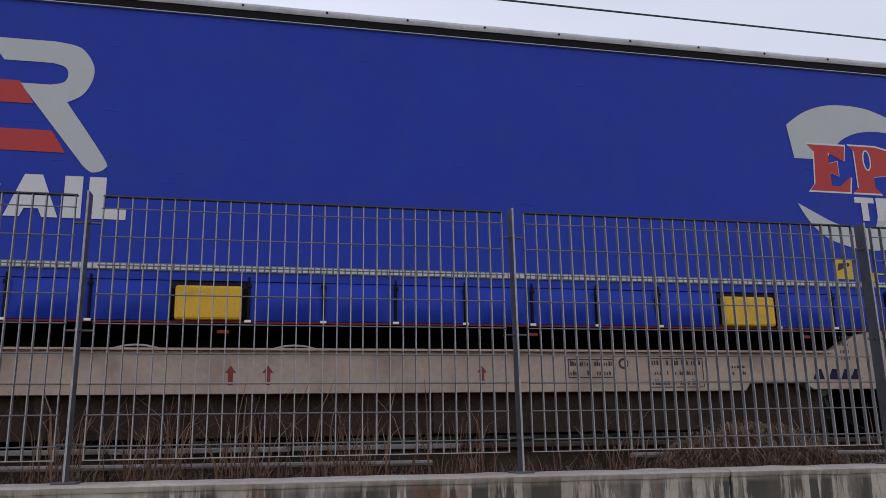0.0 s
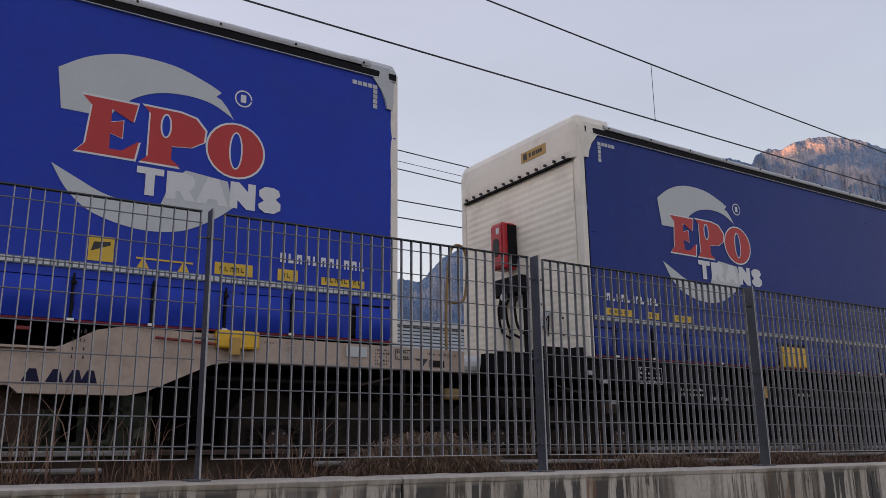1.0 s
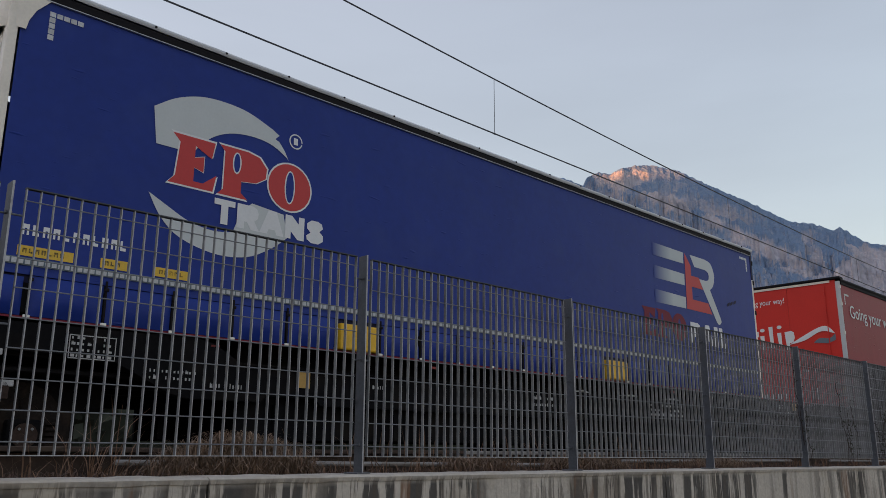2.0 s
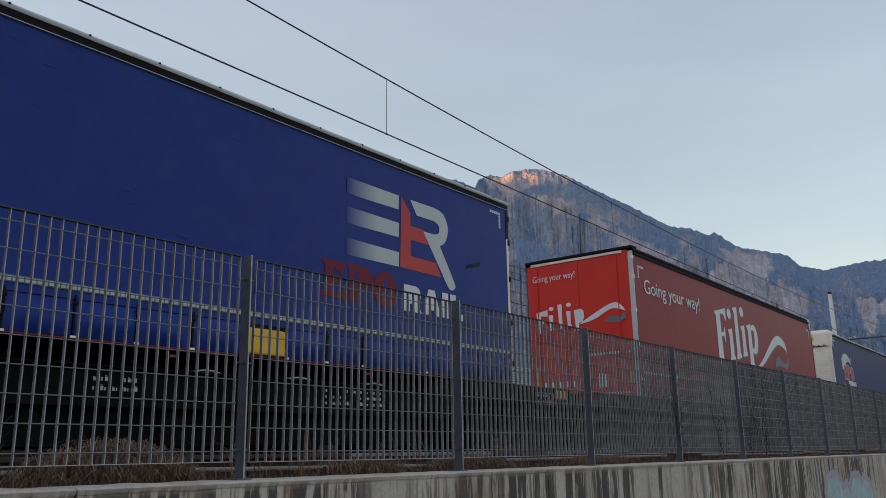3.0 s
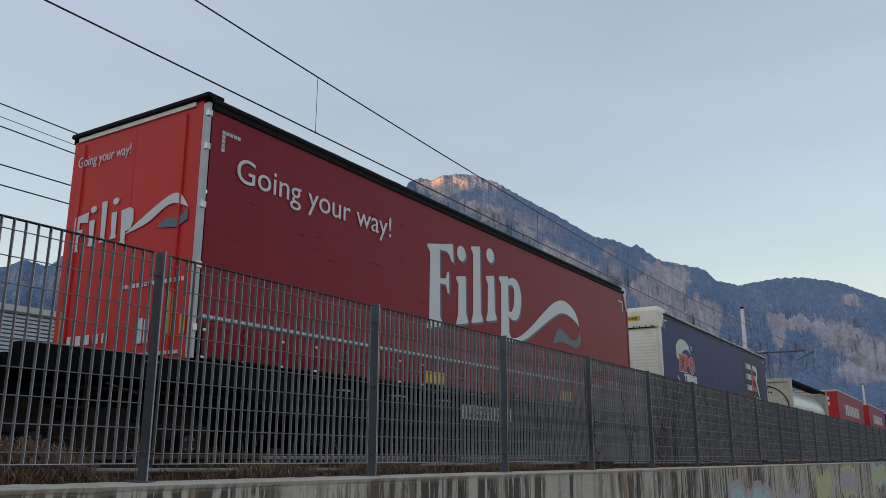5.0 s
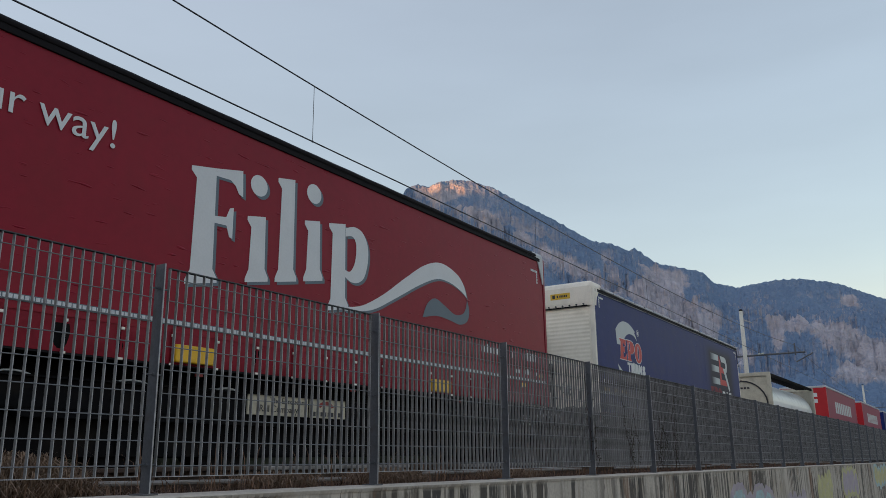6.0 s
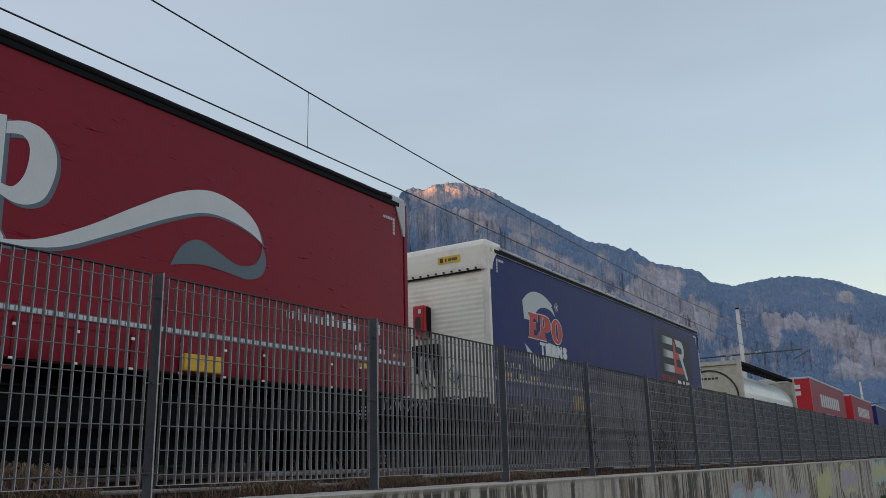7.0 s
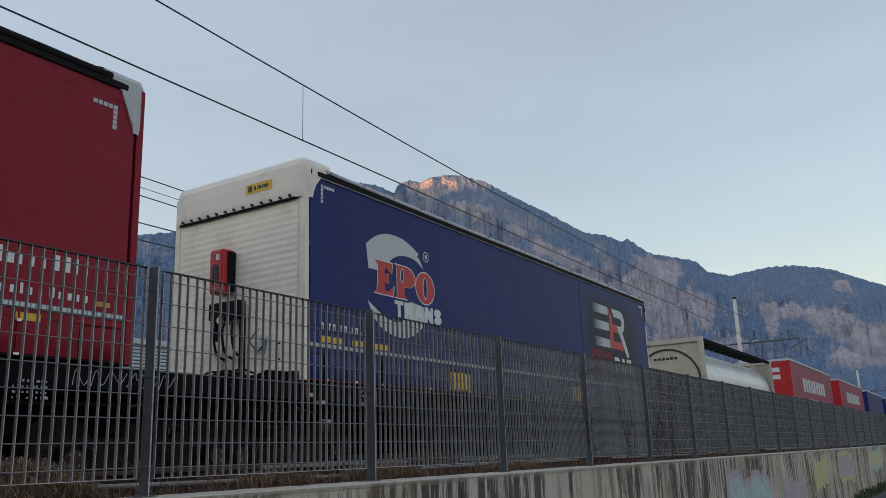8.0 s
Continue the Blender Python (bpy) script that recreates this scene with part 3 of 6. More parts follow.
def joined_grating():
    bm = B()
    jit = random.Random(12)
    for x in BARS:
        x += jit.uniform(-0.0022, 0.0022)
        box(bm, x - 0.0019, x + 0.0019, -0.0115, 0.0115, 0, PAN_H)
    for z in WIRE_Z:
        rod(bm, (0.050, -0.0135, z), (1.945, -0.0135, z), 0.0030, 5)
    for z in (0, PAN_H):
        box(bm, 0.053, 1.942, -0.0125, 0.0125, z - 0.002, z + 0.002)
    return shade_flanks(mesh_of("grating", bm, M["galv"]))


GRATING = joined_grating()
frnd = random.Random(5)
fence = thing("fence", "galvanised steel grating fence on top of the concrete wall", "fence")
for k in range(-4, 62):
    x = POST_X0 + 2 * k
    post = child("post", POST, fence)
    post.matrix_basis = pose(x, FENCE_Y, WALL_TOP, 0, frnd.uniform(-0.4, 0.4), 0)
    child("foot_plate", FOOT, post)
    for z in (0.16, 0.65, 1.14):
        child("bolt", BOLT, post, 0, 0, z)
    at = pose(x + 0.006, FENCE_Y, PAN_Z0, 0, frnd.uniform(-0.12, 0.12), 0)
    if -1 <= k <= 5:
        panel = child("grating_panel", EDGE, fence)
        panel.matrix_basis = at
        for bx in BARS:
            child("upright_bar", BAR, panel).matrix_basis = pose(bx + frnd.uniform(-0.0022, 0.0022), 0, 0, 0, frnd.uniform(-0.12, 0.12), frnd.uniform(-2.5, 2.5))
        for z in WIRE_Z:
            child("cross_wire", WIRE, panel, 0, 0, z)
        child("edge_bar", TOP_EDGE, panel, 0, 0, PAN_H)
    else:
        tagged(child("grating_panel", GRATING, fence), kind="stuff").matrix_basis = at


def creeper(x0, x1, stems, seed, label):
    """Dead creeper: thin winding stems with curled leaf flakes, climbing through the grating."""
    rnd = random.Random(seed)
    th = thing("dead_creeper", label, "creeper", pose(0, FENCE_Y, 0), "creepers in the fence")
    for _ in range(stems):
        x, z = rnd.uniform(x0, x1), PAN_Z0 - 0.05
        top = rnd.uniform(0.45, 1.1)
        pts = []
        for i in range(14):
            pts.append((x, -0.022 + rnd.uniform(-0.008, 0.004), z + top * i / 13))
            x += rnd.uniform(-0.05, 0.05)
        st = part("stem", sweep(B(), pts, 0.003, 5), M["rust"], th)
        bm = B()
        for _ in range(22):
            p = Vector(pts[rnd.randrange(2, 14)]) + Vector((rnd.uniform(-0.05, 0.05), rnd.uniform(-0.02, 0.0), rnd.uniform(-0.04, 0.04)))
            n = Vector((rnd.uniform(-1, 1), rnd.uniform(-1, 0.2), rnd.uniform(-0.5, 0.5))).normalized()
            t = n.orthogonal().normalized()
            u, s = n.cross(t), rnd.uniform(0.006, 0.016)
            bm.faces.new([bm.verts.new(p + s * (a * t + b * u)) for a, b in ((1, 0), (0.2, 0.55), (-0.9, 0.1), (-0.1, -0.5))])
        tagged(part("dead_leaves", bm, M["scrub"], st), kind="stuff")


creeper(10.1, 10.6, 4, 21, "dead brown creeper climbing in the grating fence")
creeper(11.1, 12.1, 8, 22, "dead brown creeper hanging beside a fence post")
creeper(8.9, 9.1, 3, 23, "dead brown creeper along a fence post")


# ---- the railway: the frame of the near track runs along the train
TRACK_Y, TRACK_A, TRACK_B = 7.06, 0.0196, 0.0038
TRACK = pose(0, TRACK_Y, EYE + RAIL, 0, -math.degrees(TRACK_B), math.degrees(TRACK_A))
near_track = tagged(new("railway_track"), "ballasted railway track with rusty rails and concrete sleepers", "railway track", kind="structure")
near_track.matrix_basis = TRACK
bm = B()
nx, prof = 260, [(-1.6, -0.75), (-0.55, -0.22), (0.0, -0.17), (1.27, -0.17), (2.55, -0.17), (3.1, -0.22), (4.3, -0.6), (6.2, -0.5), (10.2, -0.5), (12, -0.9)]
rows = []
for i in range(nx + 1):
    x = -30 + 190 * i / nx
    rows.append([bm.verts.new((x, y, z + 0.03 * noise.noise((x * 3, y * 3, 1)))) for y, z in prof])
for a, b in zip(rows, rows[1:]):
    for j in range(len(prof) - 1):
        bm.faces.new((a[j], b[j], b[j + 1], a[j + 1]))
part("ballast", bm, M["ballast"], near_track)
SLEEPER = mesh_of("sleeper", box(B(), -0.13, 0.13, 0.0, 2.55, -0.34, -0.155, 0.02), M["sleeper"])
for i in range(90):
    child("sleeper", SLEEPER, near_track, -12 + 0.6 * i)
for y in (0.52, 2.02):
    bm = B()
    prism(bm, [(-0.075, -0.155), (0.075, -0.155), (0.075, -0.14), (0.012, -0.12), (0.012, -0.045), (0.036, -0.035), (0.036, 0), (-0.036, 0), (-0.036, -0.035), (-0.012, -0.045), (-0.012, -0.12), (-0.075, -0.14)], -30, 160)
    bmesh.ops.transform(bm, matrix=pose(0, y, 0, 0, 0, -90), verts=bm.verts[:])
    part("rail", bm, M["rail"], near_track)

duct = tagged(new("cable_duct"), "grey concrete cable duct lying beside the track", "cable duct", kind="structure")
for k in range(50):
    bm = B()
    box(bm, -8 + k * 1.0, -8 + k * 1.0 + 0.985, 5.03, 5.29, EYE - 0.30, EYE - 0.034, 0.01)
    part("duct_trough", bm, M["soil"], duct)
    bm = B()
    box(bm, -8 + k * 1.0, -8 + k * 1.0 + 0.985, 4.97, 5.35, EYE - 0.030, EYE + 0.0, 0.006)
    o = part("duct_lid", bm, M["duct" if k < 9 or noise.noise((k * 1.9, 7, 0)) > 0.15 else "soil"], duct)
    o.matrix_basis = pose(0, 0.03 * noise.noise((k * 3.7, 0, 0)), 0.012 * noise.noise((k * 5.3, 2, 0)))

for k in range(10):
    part("pipe", rod(B(), (-8 + 5 * k, 4.82, EYE - 0.085), (-3.02 + 5 * k - 1.2 * (k % 2), 4.82, EYE - 0.085 - 0.02 * (k % 3)), 0.016, 8), M["duct"], duct)


# ---- overhead line
def overhead(y0, a, b, za, zb, sag, contact_z, first, gap, label, slope=TRACK_A):
    """One track's contact wire and messenger wire with droppers, from support a to support b."""
    th = thing("overhead_line", label, "overhead line")

    def mz(x):
        f = (x - a) / (b - a)
        return EYE + za + (zb - za) * f - sag * 4 * f * (1 - f)

    def yy(x):
        return y0 + slope * x
    n = 30
    xs = [a + (b - a) * i / n for i in range(n + 1)]
    part("messenger_wire", sweep(B(), [(x, yy(x), mz(x)) for x in xs], 0.0125), M["wire"], th)
    part("contact_wire", sweep(B(), [(x, yy(x), EYE + contact_z) for x in xs], 0.013), M["wire"], th)
    x = first
    while x < b - 1:
        bm = B()
        rod(bm, (x, yy(x), EYE + contact_z), (x, yy(x), mz(x)), 0.005, 5)
        dr = part("dropper", bm, M["wire"], th)
        bm = B()
        bmesh.ops.create_icosphere(bm, subdivisions=1, radius=0.02, matrix=Matrix.Translation((x, yy(x), EYE + contact_z)))
        part("clamp", bm, M["wire"], dr)
        x += gap
    return th


overhead(8.25, -14, 51.6, 7.36, 6.5, 1.227, 4.98, -6.95, 8.05, "thin dark overhead wires with droppers above the near track")
overhead(8.25, 51.6, 115, 6.5, 6.5, 1.2, 4.98, 55, 8.05, "thin dark overhead wires with droppers far above the near track")
overhead(13.9, -16, 45, 7.33, 6.25, 0.93, 4.95, -14.9, 2.7, "thin dark overhead wires with droppers above the far track")
overhead(14.0, -16, 45, 6.98, 5.83, 0.92, 4.62, -14.0, 6.1, "thin dark overhead wires with droppers above the siding")


feeder = thing("feeder_wire", "thin dark feeder wire strung beside the far overhead line", "feeder wire")
part("wire", sweep(B(), [(-16 + 61 * i / 30, 14.2 + TRACK_A * (-16 + 61 * i / 30), EYE + 7.22 - 1.05 * i / 30 - 0.94 * 4 * (i / 30) * (1 - i / 30)) for i in range(31)], 0.007), M["wire"], feeder)


def mast_at(x, y, z0, reach):
    th = thing("catenary_mast", "pale concrete railway mast with a steel bracket arm", "catenary mast", pose(x, y, z0), "masts of the overhead line")
    top = EYE + 8.8 - z0
    bm = B()
    rod(bm, (0, 0, 0), (0, 0, top), 0.17, 12, 0.11)
    part("pole", bm, M["mast"], th, smooth=True)
    part("cap", rod(B(), (0, 0, top), (0, 0, top + 0.10), 0.12, 10, 0.10), M["wagondark"], th)
    part("cap_bracket", rod(B(), (0, 0, top - 0.5), (0.1, -0.55, top - 0.75), 0.035, 6), M["galv"], th)
    part("bracket_tube", rod(B(), (0, 2.60, EYE + 6.05 - z0), (0, -3.40, EYE + 6.05 - z0), 0.055, 8), M["post"], th)
    part("steady_arm", rod(B(), (0, -reach, EYE + 5.5 - z0), (0.3, -reach - 0.9, EYE + 6.0 - z0), 0.04, 8), M["post"], th)
    for y_, z_ in ((-0.75, 6.08), (0.95, 6.02)):
        bm = B()
        for i in range(5):
            rod(bm, (0, y_ - 0.07 * i, EYE + z_ + 0.01 * i - z0), (0, y_ - 0.07 * i - 0.035, EYE + z_ + 0.01 * i - z0), 0.07, 10)
        part("insulator", bm, M["insulator"], th)
    part("drop_bracket", rod(B(), (0, -reach, EYE + 6.6 - z0), (0, -reach, EYE + 5.9 - z0), 0.04, 6), M["post"], th)


mast_at(51.6, 12.1, EYE - 0.85, 2.85)
mast_at(115.0, 13.3, EYE - 0.85, 2.85)


# ---- the far side: a long pale shed
def shed(x0, x1, y, z0, z1, depth):
    th = thing("industrial_shed", "long low shed clad in pale blue-grey corrugated sheets", "shed", pose(x0, y, z0))
    n = int((z1 - z0) / 0.20)
    L = x1 - x0
    # backing wall coloured dark to paint the shade between the slats
    bm = B()
    box(bm, 0, L, 0.08, depth, 0, z1 - z0 - 0.3)
    part("wall", bm, M["post"], th)
    bm = B()
    for i in range(n):
        z = 0.20 * i
        prism(bm, [(0, z), (L, z), (L, z + 0.13), (0, z + 0.13)], -0.06, 0.08)
    part("cladding", bm, M["shed"], th, "ribbed sheet cladding")
    bm = B()
    box(bm, -0.3, L + 0.3, -0.3, depth + 0.3, z1 - z0 - 0.3, z1 - z0)
    part("roof", bm, M["capgrey"], th)
    for i in range(int(L / 9)):
        bm = B()
        box(bm, 3 + 9 * i, 4.6 + 9 * i, -0.05, 0.06, 1.0, 2.2)
        part("window", bm, M["wagondark"], th)


def hedge(x0, x1, y, h, seed):
    """A dense strip of dark scrub: stems and a crowd of small leaf clumps."""
    rnd = random.Random(seed)
    bm = B()
    for _ in range(9000):
        x = rnd.uniform(x0, x1)
        top = h * (0.82 + 0.18 * noise.noise((x * 0.35, seed, 0)))
        z, d = top * math.sqrt(rnd.random()), rnd.uniform(-0.9, 0.9)
        s = rnd.uniform(0.10, 0.26)
        p = Vector((x, y + d, EYE - 0.62 + z))
        n = Vector((rnd.uniform(-1, 1), rnd.uniform(-1, 1), rnd.uniform(-0.4, 1))).normalized()
        t = n.orthogonal().normalized()
        u = n.cross(t)
        bm.faces.new([bm.verts.new(p + s * (a * t + b * u)) for a, b in ((1, 0.1), (0.2, 0.8), (-0.9, 0.3), (-0.3, -0.9))])
    return tagged(part("scrub_hedge", bm, M["scrub"]), "dark scrub growing along the far side of the tracks", "hedge", kind="stuff")


bm = B()
prism(bm, [(17.6, EYE - 0.7), (18.1, EYE + 1.4), (18.8, EYE + 1.7), (19.5, EYE + 1.4), (20.5, EYE - 0.7)], -30, 120)
bmesh.ops.transform(bm, matrix=Matrix(((0, 1, 0, 0), (1, 0, 0, 0), (0, 0, 1, 0), (0, 0, 0, 1))), verts=bm.verts[:])
tagged(part("earth_bank", bm, M["scrub"]), "low dark overgrown earth bank beyond the tracks", "bank", kind="structure")
hedge(-14, 75, 18.1, 2.75, 8)
shed(-25, 95, 40, EYE - 0.62, EYE + 7.15, 18)


# ---- mountains across the valley
def crest(az):
    """The crest's height over the eye, in degrees, by bearing in degrees to the right of the railway's normal."""
    pts = [(-10, 5), (10, 8), (22, 9.6), (28, 11.3), (29, 11.8), (30.4, 11.5), (32, 13.2), (35.5, 14.9), (38.6, 15.3), (40.8, 16.3), (43.5, 17.1), (45.9, 17.3), (47.0, 17.7), (48.4, 17.3),
           (50.1, 18.6), (51.1, 19.0), (52.4, 18.8), (53.75, 18.25), (54.0, 18.75), (54.9, 19.1), (55.7, 18.9), (56.3, 19.2), (57.5, 19.4), (58.7, 19.3), (60.5, 18.75), (62.3, 17.7),
           (64.9, 16.3), (67.3, 14.8), (68.7, 14.5), (69.8, 13.95), (70.2, 14.15), (71.6, 13.0), (74.6, 12.2), (75.3, 11.4), (76.7, 11.0), (79, 11.3), (80.8, 11.2), (82.7, 10.75), (85.7, 9.3), (88, 8), (95, 6), (120, 4)]
    return np.interp(az, [p[0] for p in pts], [p[1] for p in pts])


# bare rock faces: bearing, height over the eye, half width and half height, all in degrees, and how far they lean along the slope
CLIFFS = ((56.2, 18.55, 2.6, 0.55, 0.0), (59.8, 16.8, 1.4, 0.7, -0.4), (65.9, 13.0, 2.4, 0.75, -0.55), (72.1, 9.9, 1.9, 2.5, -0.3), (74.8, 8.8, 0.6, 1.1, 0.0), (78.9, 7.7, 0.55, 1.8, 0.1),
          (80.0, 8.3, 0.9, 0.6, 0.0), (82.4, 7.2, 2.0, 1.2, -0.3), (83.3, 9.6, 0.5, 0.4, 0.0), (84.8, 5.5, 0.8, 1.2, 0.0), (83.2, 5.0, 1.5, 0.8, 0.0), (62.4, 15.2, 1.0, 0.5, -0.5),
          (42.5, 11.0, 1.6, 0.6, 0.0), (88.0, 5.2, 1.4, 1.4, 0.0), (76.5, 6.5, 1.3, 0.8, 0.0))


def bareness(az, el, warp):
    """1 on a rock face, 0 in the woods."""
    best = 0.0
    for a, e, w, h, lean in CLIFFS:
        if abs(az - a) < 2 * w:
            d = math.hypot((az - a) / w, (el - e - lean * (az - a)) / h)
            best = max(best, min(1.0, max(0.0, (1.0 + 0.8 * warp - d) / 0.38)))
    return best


def mountain(name, az0, az1, r_base, r_crest, label, seed, drop=0.0):
    na, nr = 1300, 110
    rnd = random.Random(9)
    bm = B()
    cover = bm.verts.layers.float.new("cover")       # how far woods cover the slope
    rows = []
    for i in range(na + 1):
        az = az0 + (az1 - az0) * i / na
        th = math.tan(radians(crest(az) - drop))
        rc = r_crest - 330 * (1 - min(1, max(0, (az - 53.2) / 1.2)))
        sx, sy = math.sin(radians(az)), math.cos(radians(az))
        row = []
        tree = rnd.uniform(-1.0, 1.6) + 4 * noise.noise((az * 4, 4, seed))
        for j in range(nr + 1):
            f = j / nr
            r = r_base + (rc - r_base) * min(f / 0.9, 1.0) + 400 * max(0, f - 0.9) / 0.1
            g0 = min(f / 0.9, 1.0)
            # buttresses and gullies run down the faces
            rib = noise.noise((az * 1.1, g0 * 0.8, 5)) + 0.55 * noise.noise((az * 3.1, g0 * 1.3, 8)) + 0.3 * noise.noise((az * 8.0, g0 * 3, 2))
            r += 38 * rib * math.sin(math.pi * g0)
            p = Vector((sx * r, sy * r, 0))
            g = min(f / 0.9, 1.0)
            # ledges: steep cliff bands between wooded terraces
            w = noise.fractal((az * 0.10 + seed, g * 2.0, 0.3), 0.8, 2.0, 5)
            s = 4.0 * (g + 0.05 * w)
            step = (math.floor(s) + min(1.0, max(0.0, (s - math.floor(s) - 0.22) / 0.42)) * 1.0) / 4.0
            h = 0.45 * g + 0.55 * max(0.0, min(1.0, step))
            gully = noise.fractal((p.x * 0.005 + seed, p.y * 0.005, 0), 0.9, 2.1, 6)
            fine = noise.fractal((p.x * 0.03, p.y * 0.03, seed), 0.9, 2.1, 4)
            z = EYE + th * rc * h
            z += (46 * gully + 12 * fine) * (0.12 + math.sin(math.pi * min(1, g * 0.97)))
            if g >= 1:
                z = EYE + th * rc + 3 * fine - 900 * max(0, f - 0.9)
            zmax = EYE + th * r * 0.996 + 1.5 * fine + tree
            z = min(z, zmax)
            v = bm.verts.new((p.x, p.y, z))
            el = math.degrees(math.atan2(z - EYE, r))
            rim = min(1.0, max(0.0, (el - crest(az) + 0.42) / 0.2))            # trees along the crest
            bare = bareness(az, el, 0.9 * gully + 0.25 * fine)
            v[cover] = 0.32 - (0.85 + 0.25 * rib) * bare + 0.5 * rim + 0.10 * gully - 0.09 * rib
            row.append(v)
        rows.append(row)
    for a, b in zip(rows, rows[1:]):
        for j in range(nr):
            bm.faces.new((a[j], a[j + 1], b[j + 1], b[j]))
    bmesh.ops.recalc_face_normals(bm, faces=bm.faces[:])
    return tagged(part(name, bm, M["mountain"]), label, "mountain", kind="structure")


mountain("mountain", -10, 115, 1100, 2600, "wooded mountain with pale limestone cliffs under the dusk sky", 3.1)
# the ridge that holds back the sun
bm = B()
c = Vector((SUN_DIR.x, SUN_DIR.y, 0)).normalized() * 4000
side = Vector((0.26, 0.966, 0))
base, top, back = [], [], []
for i in range(60):
    q = -7000 + 10500 * i / 59
    h = 1111 + 14 * noise.noise((q * 0.004, 0, 0))
    base.append(bm.verts.new(c * 0.65 + side * q))
    top.append(bm.verts.new(c + side * q + Vector((0, 0, h))))
    back.append(bm.verts.new(c * 1.3 + side * q))
for i in range(59):
    bm.faces.new((base[i], base[i + 1], top[i + 1], top[i]))
    bm.faces.new((top[i], top[i + 1], back[i + 1], back[i]))
bmesh.ops.recalc_face_normals(bm, faces=bm.faces[:])
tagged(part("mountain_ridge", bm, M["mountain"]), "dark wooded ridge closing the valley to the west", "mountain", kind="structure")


# ---- the train. Things are drawn along x, the near side at y = 0, z from the eye; settle() brings them onto the rail
LEN, WID = 13.75, 2.55
TRAIN = []           # (thing, its place along the train)


def settle(th, u):
    done = set()
    for o in th.children:
        if o.data is None:
            o.location.z -= RAIL
            continue
        for q in (o, *o.children_recursive):
            if q.data.name not in done:
                done.add(q.data.name)
                q.data.transform(Matrix.Translation((0, 0, -RAIL)))
    TRAIN.append((th, u))
    th.matrix_basis = TRACK @ pose(u, 0, 0)
    return th


def flat(name, pts, material, parent, y=-0.010, label=""):
    if y < 0:
        y = -0.0048 + 0.15 * (y + 0.010)      # prints lie thin on the tarpaulin
    return part(name, prism(B(), pts, y - 0.0004, y), material, parent, label)


def rect(name, x0, x1, z0, z1, material, parent, y=-0.010, label=""):
    return flat(name, [(x0, z0), (x1, z0), (x1, z1), (x0, z1)], material, parent, y, label)


def curtain(bm, x0, x1, z0, z1, y, seed, amp=0.0026, nx=90, nz=10, bulge=0.0, nose=None):
    """A taut tarpaulin with faint upright waves."""
    vs = []
    for i in range(nx + 1):
        x = x0 + (x1 - x0) * i / nx
        row = []
        for j in range(nz + 1):
            f = j / nz
            d = amp * (noise.noise((x * 1.1, f * 0.8, seed)) + 0.6 * noise.noise((x * 4.0, f * 1.5, seed + 4))) * math.sin(math.pi * (0.08 + 0.84 * f))
            if nose is not None:
                d += 0.010 * math.exp(-abs(x - nose) / 0.22) * noise.noise((x * 3, (z0 + (z1 - z0) * f) * 9, seed))
            row.append(bm.verts.new((x, y + d - bulge * math.sin(math.pi * f) * min(1, 5 * i / nx, 5 * (nx - i) / nx), z0 + (z1 - z0) * f)))
        vs.append(row)
    for i in range(nx):
        for j in range(nz):
            bm.faces.new((vs[i][j], vs[i + 1][j], vs[i + 1][j + 1], vs[i][j + 1]))
    return bm


def outline(pts, d):
    """The same outline, grown by d from its middle."""
    cx = sum(p[0] for p in pts) / len(pts)
    cz = sum(p[1] for p in pts) / len(pts)
    w = max(p[0] for p in pts) - min(p[0] for p in pts)
    h = max(p[1] for p in pts) - min(p[1] for p in pts)
    return [(cx + (x - cx) * (1 + 2 * d / w), cz + (z - cz) * (1 + 2 * d / h)) for x, z in pts]


def red_slabs(th, x, z, k=1.0, slot="blue", rim="printwhite", fill="printred"):
    """Three red slabs with white rims: a notched one, a round-shouldered one and an oval."""
    s1 = [(0, 0), (0.47, 0), (0.50, 0.17), (0.36, 0.06), (0.26, 0.06), (0.26, 0.20), (0.36, 0.17), (0.36, 0.33), (0.26, 0.30), (0.26, 0.42), (0.44, 0.33), (0.47, 0.50), (0.02, 0.50), (0.10, 0.42), (0.07, 0.08)]
    s2 = [(0.52, 0), (0.86, 0), (0.78, 0.06), (0.78, 0.18), (0.95, 0.20), (1.06, 0.27), (1.07, 0.38), (0.98, 0.48), (0.84, 0.51), (0.52, 0.51), (0.58, 0.45), (0.58, 0.06)]
    s3 = arc(1.36, 0.25, 0.265, 0.255, 0, 360, 26)[:-1]
    for s in (s1, s2, s3):
        q = [(x + k * a, z + k * b) for a, b in s]
        flat("slab_rim", outline(q, 0.018 * k), M[rim], th, -0.014)
        flat("red_slab", q, M[fill], th, -0.018)
    for c, w, h in ((0.72, 0.035, 0.10), (1.36, 0.05, 0.17)):
        zc = z + k * (0.36 if c < 1 else 0.25)
        o = arc(x + k * c, zc, k * w, k * h, 0, 360, 16)[:-1]
        flat("slab_rim", outline(o, 0.015), M[rim], th, -0.0215)
        flat("slot", o, M[slot], th, -0.025)


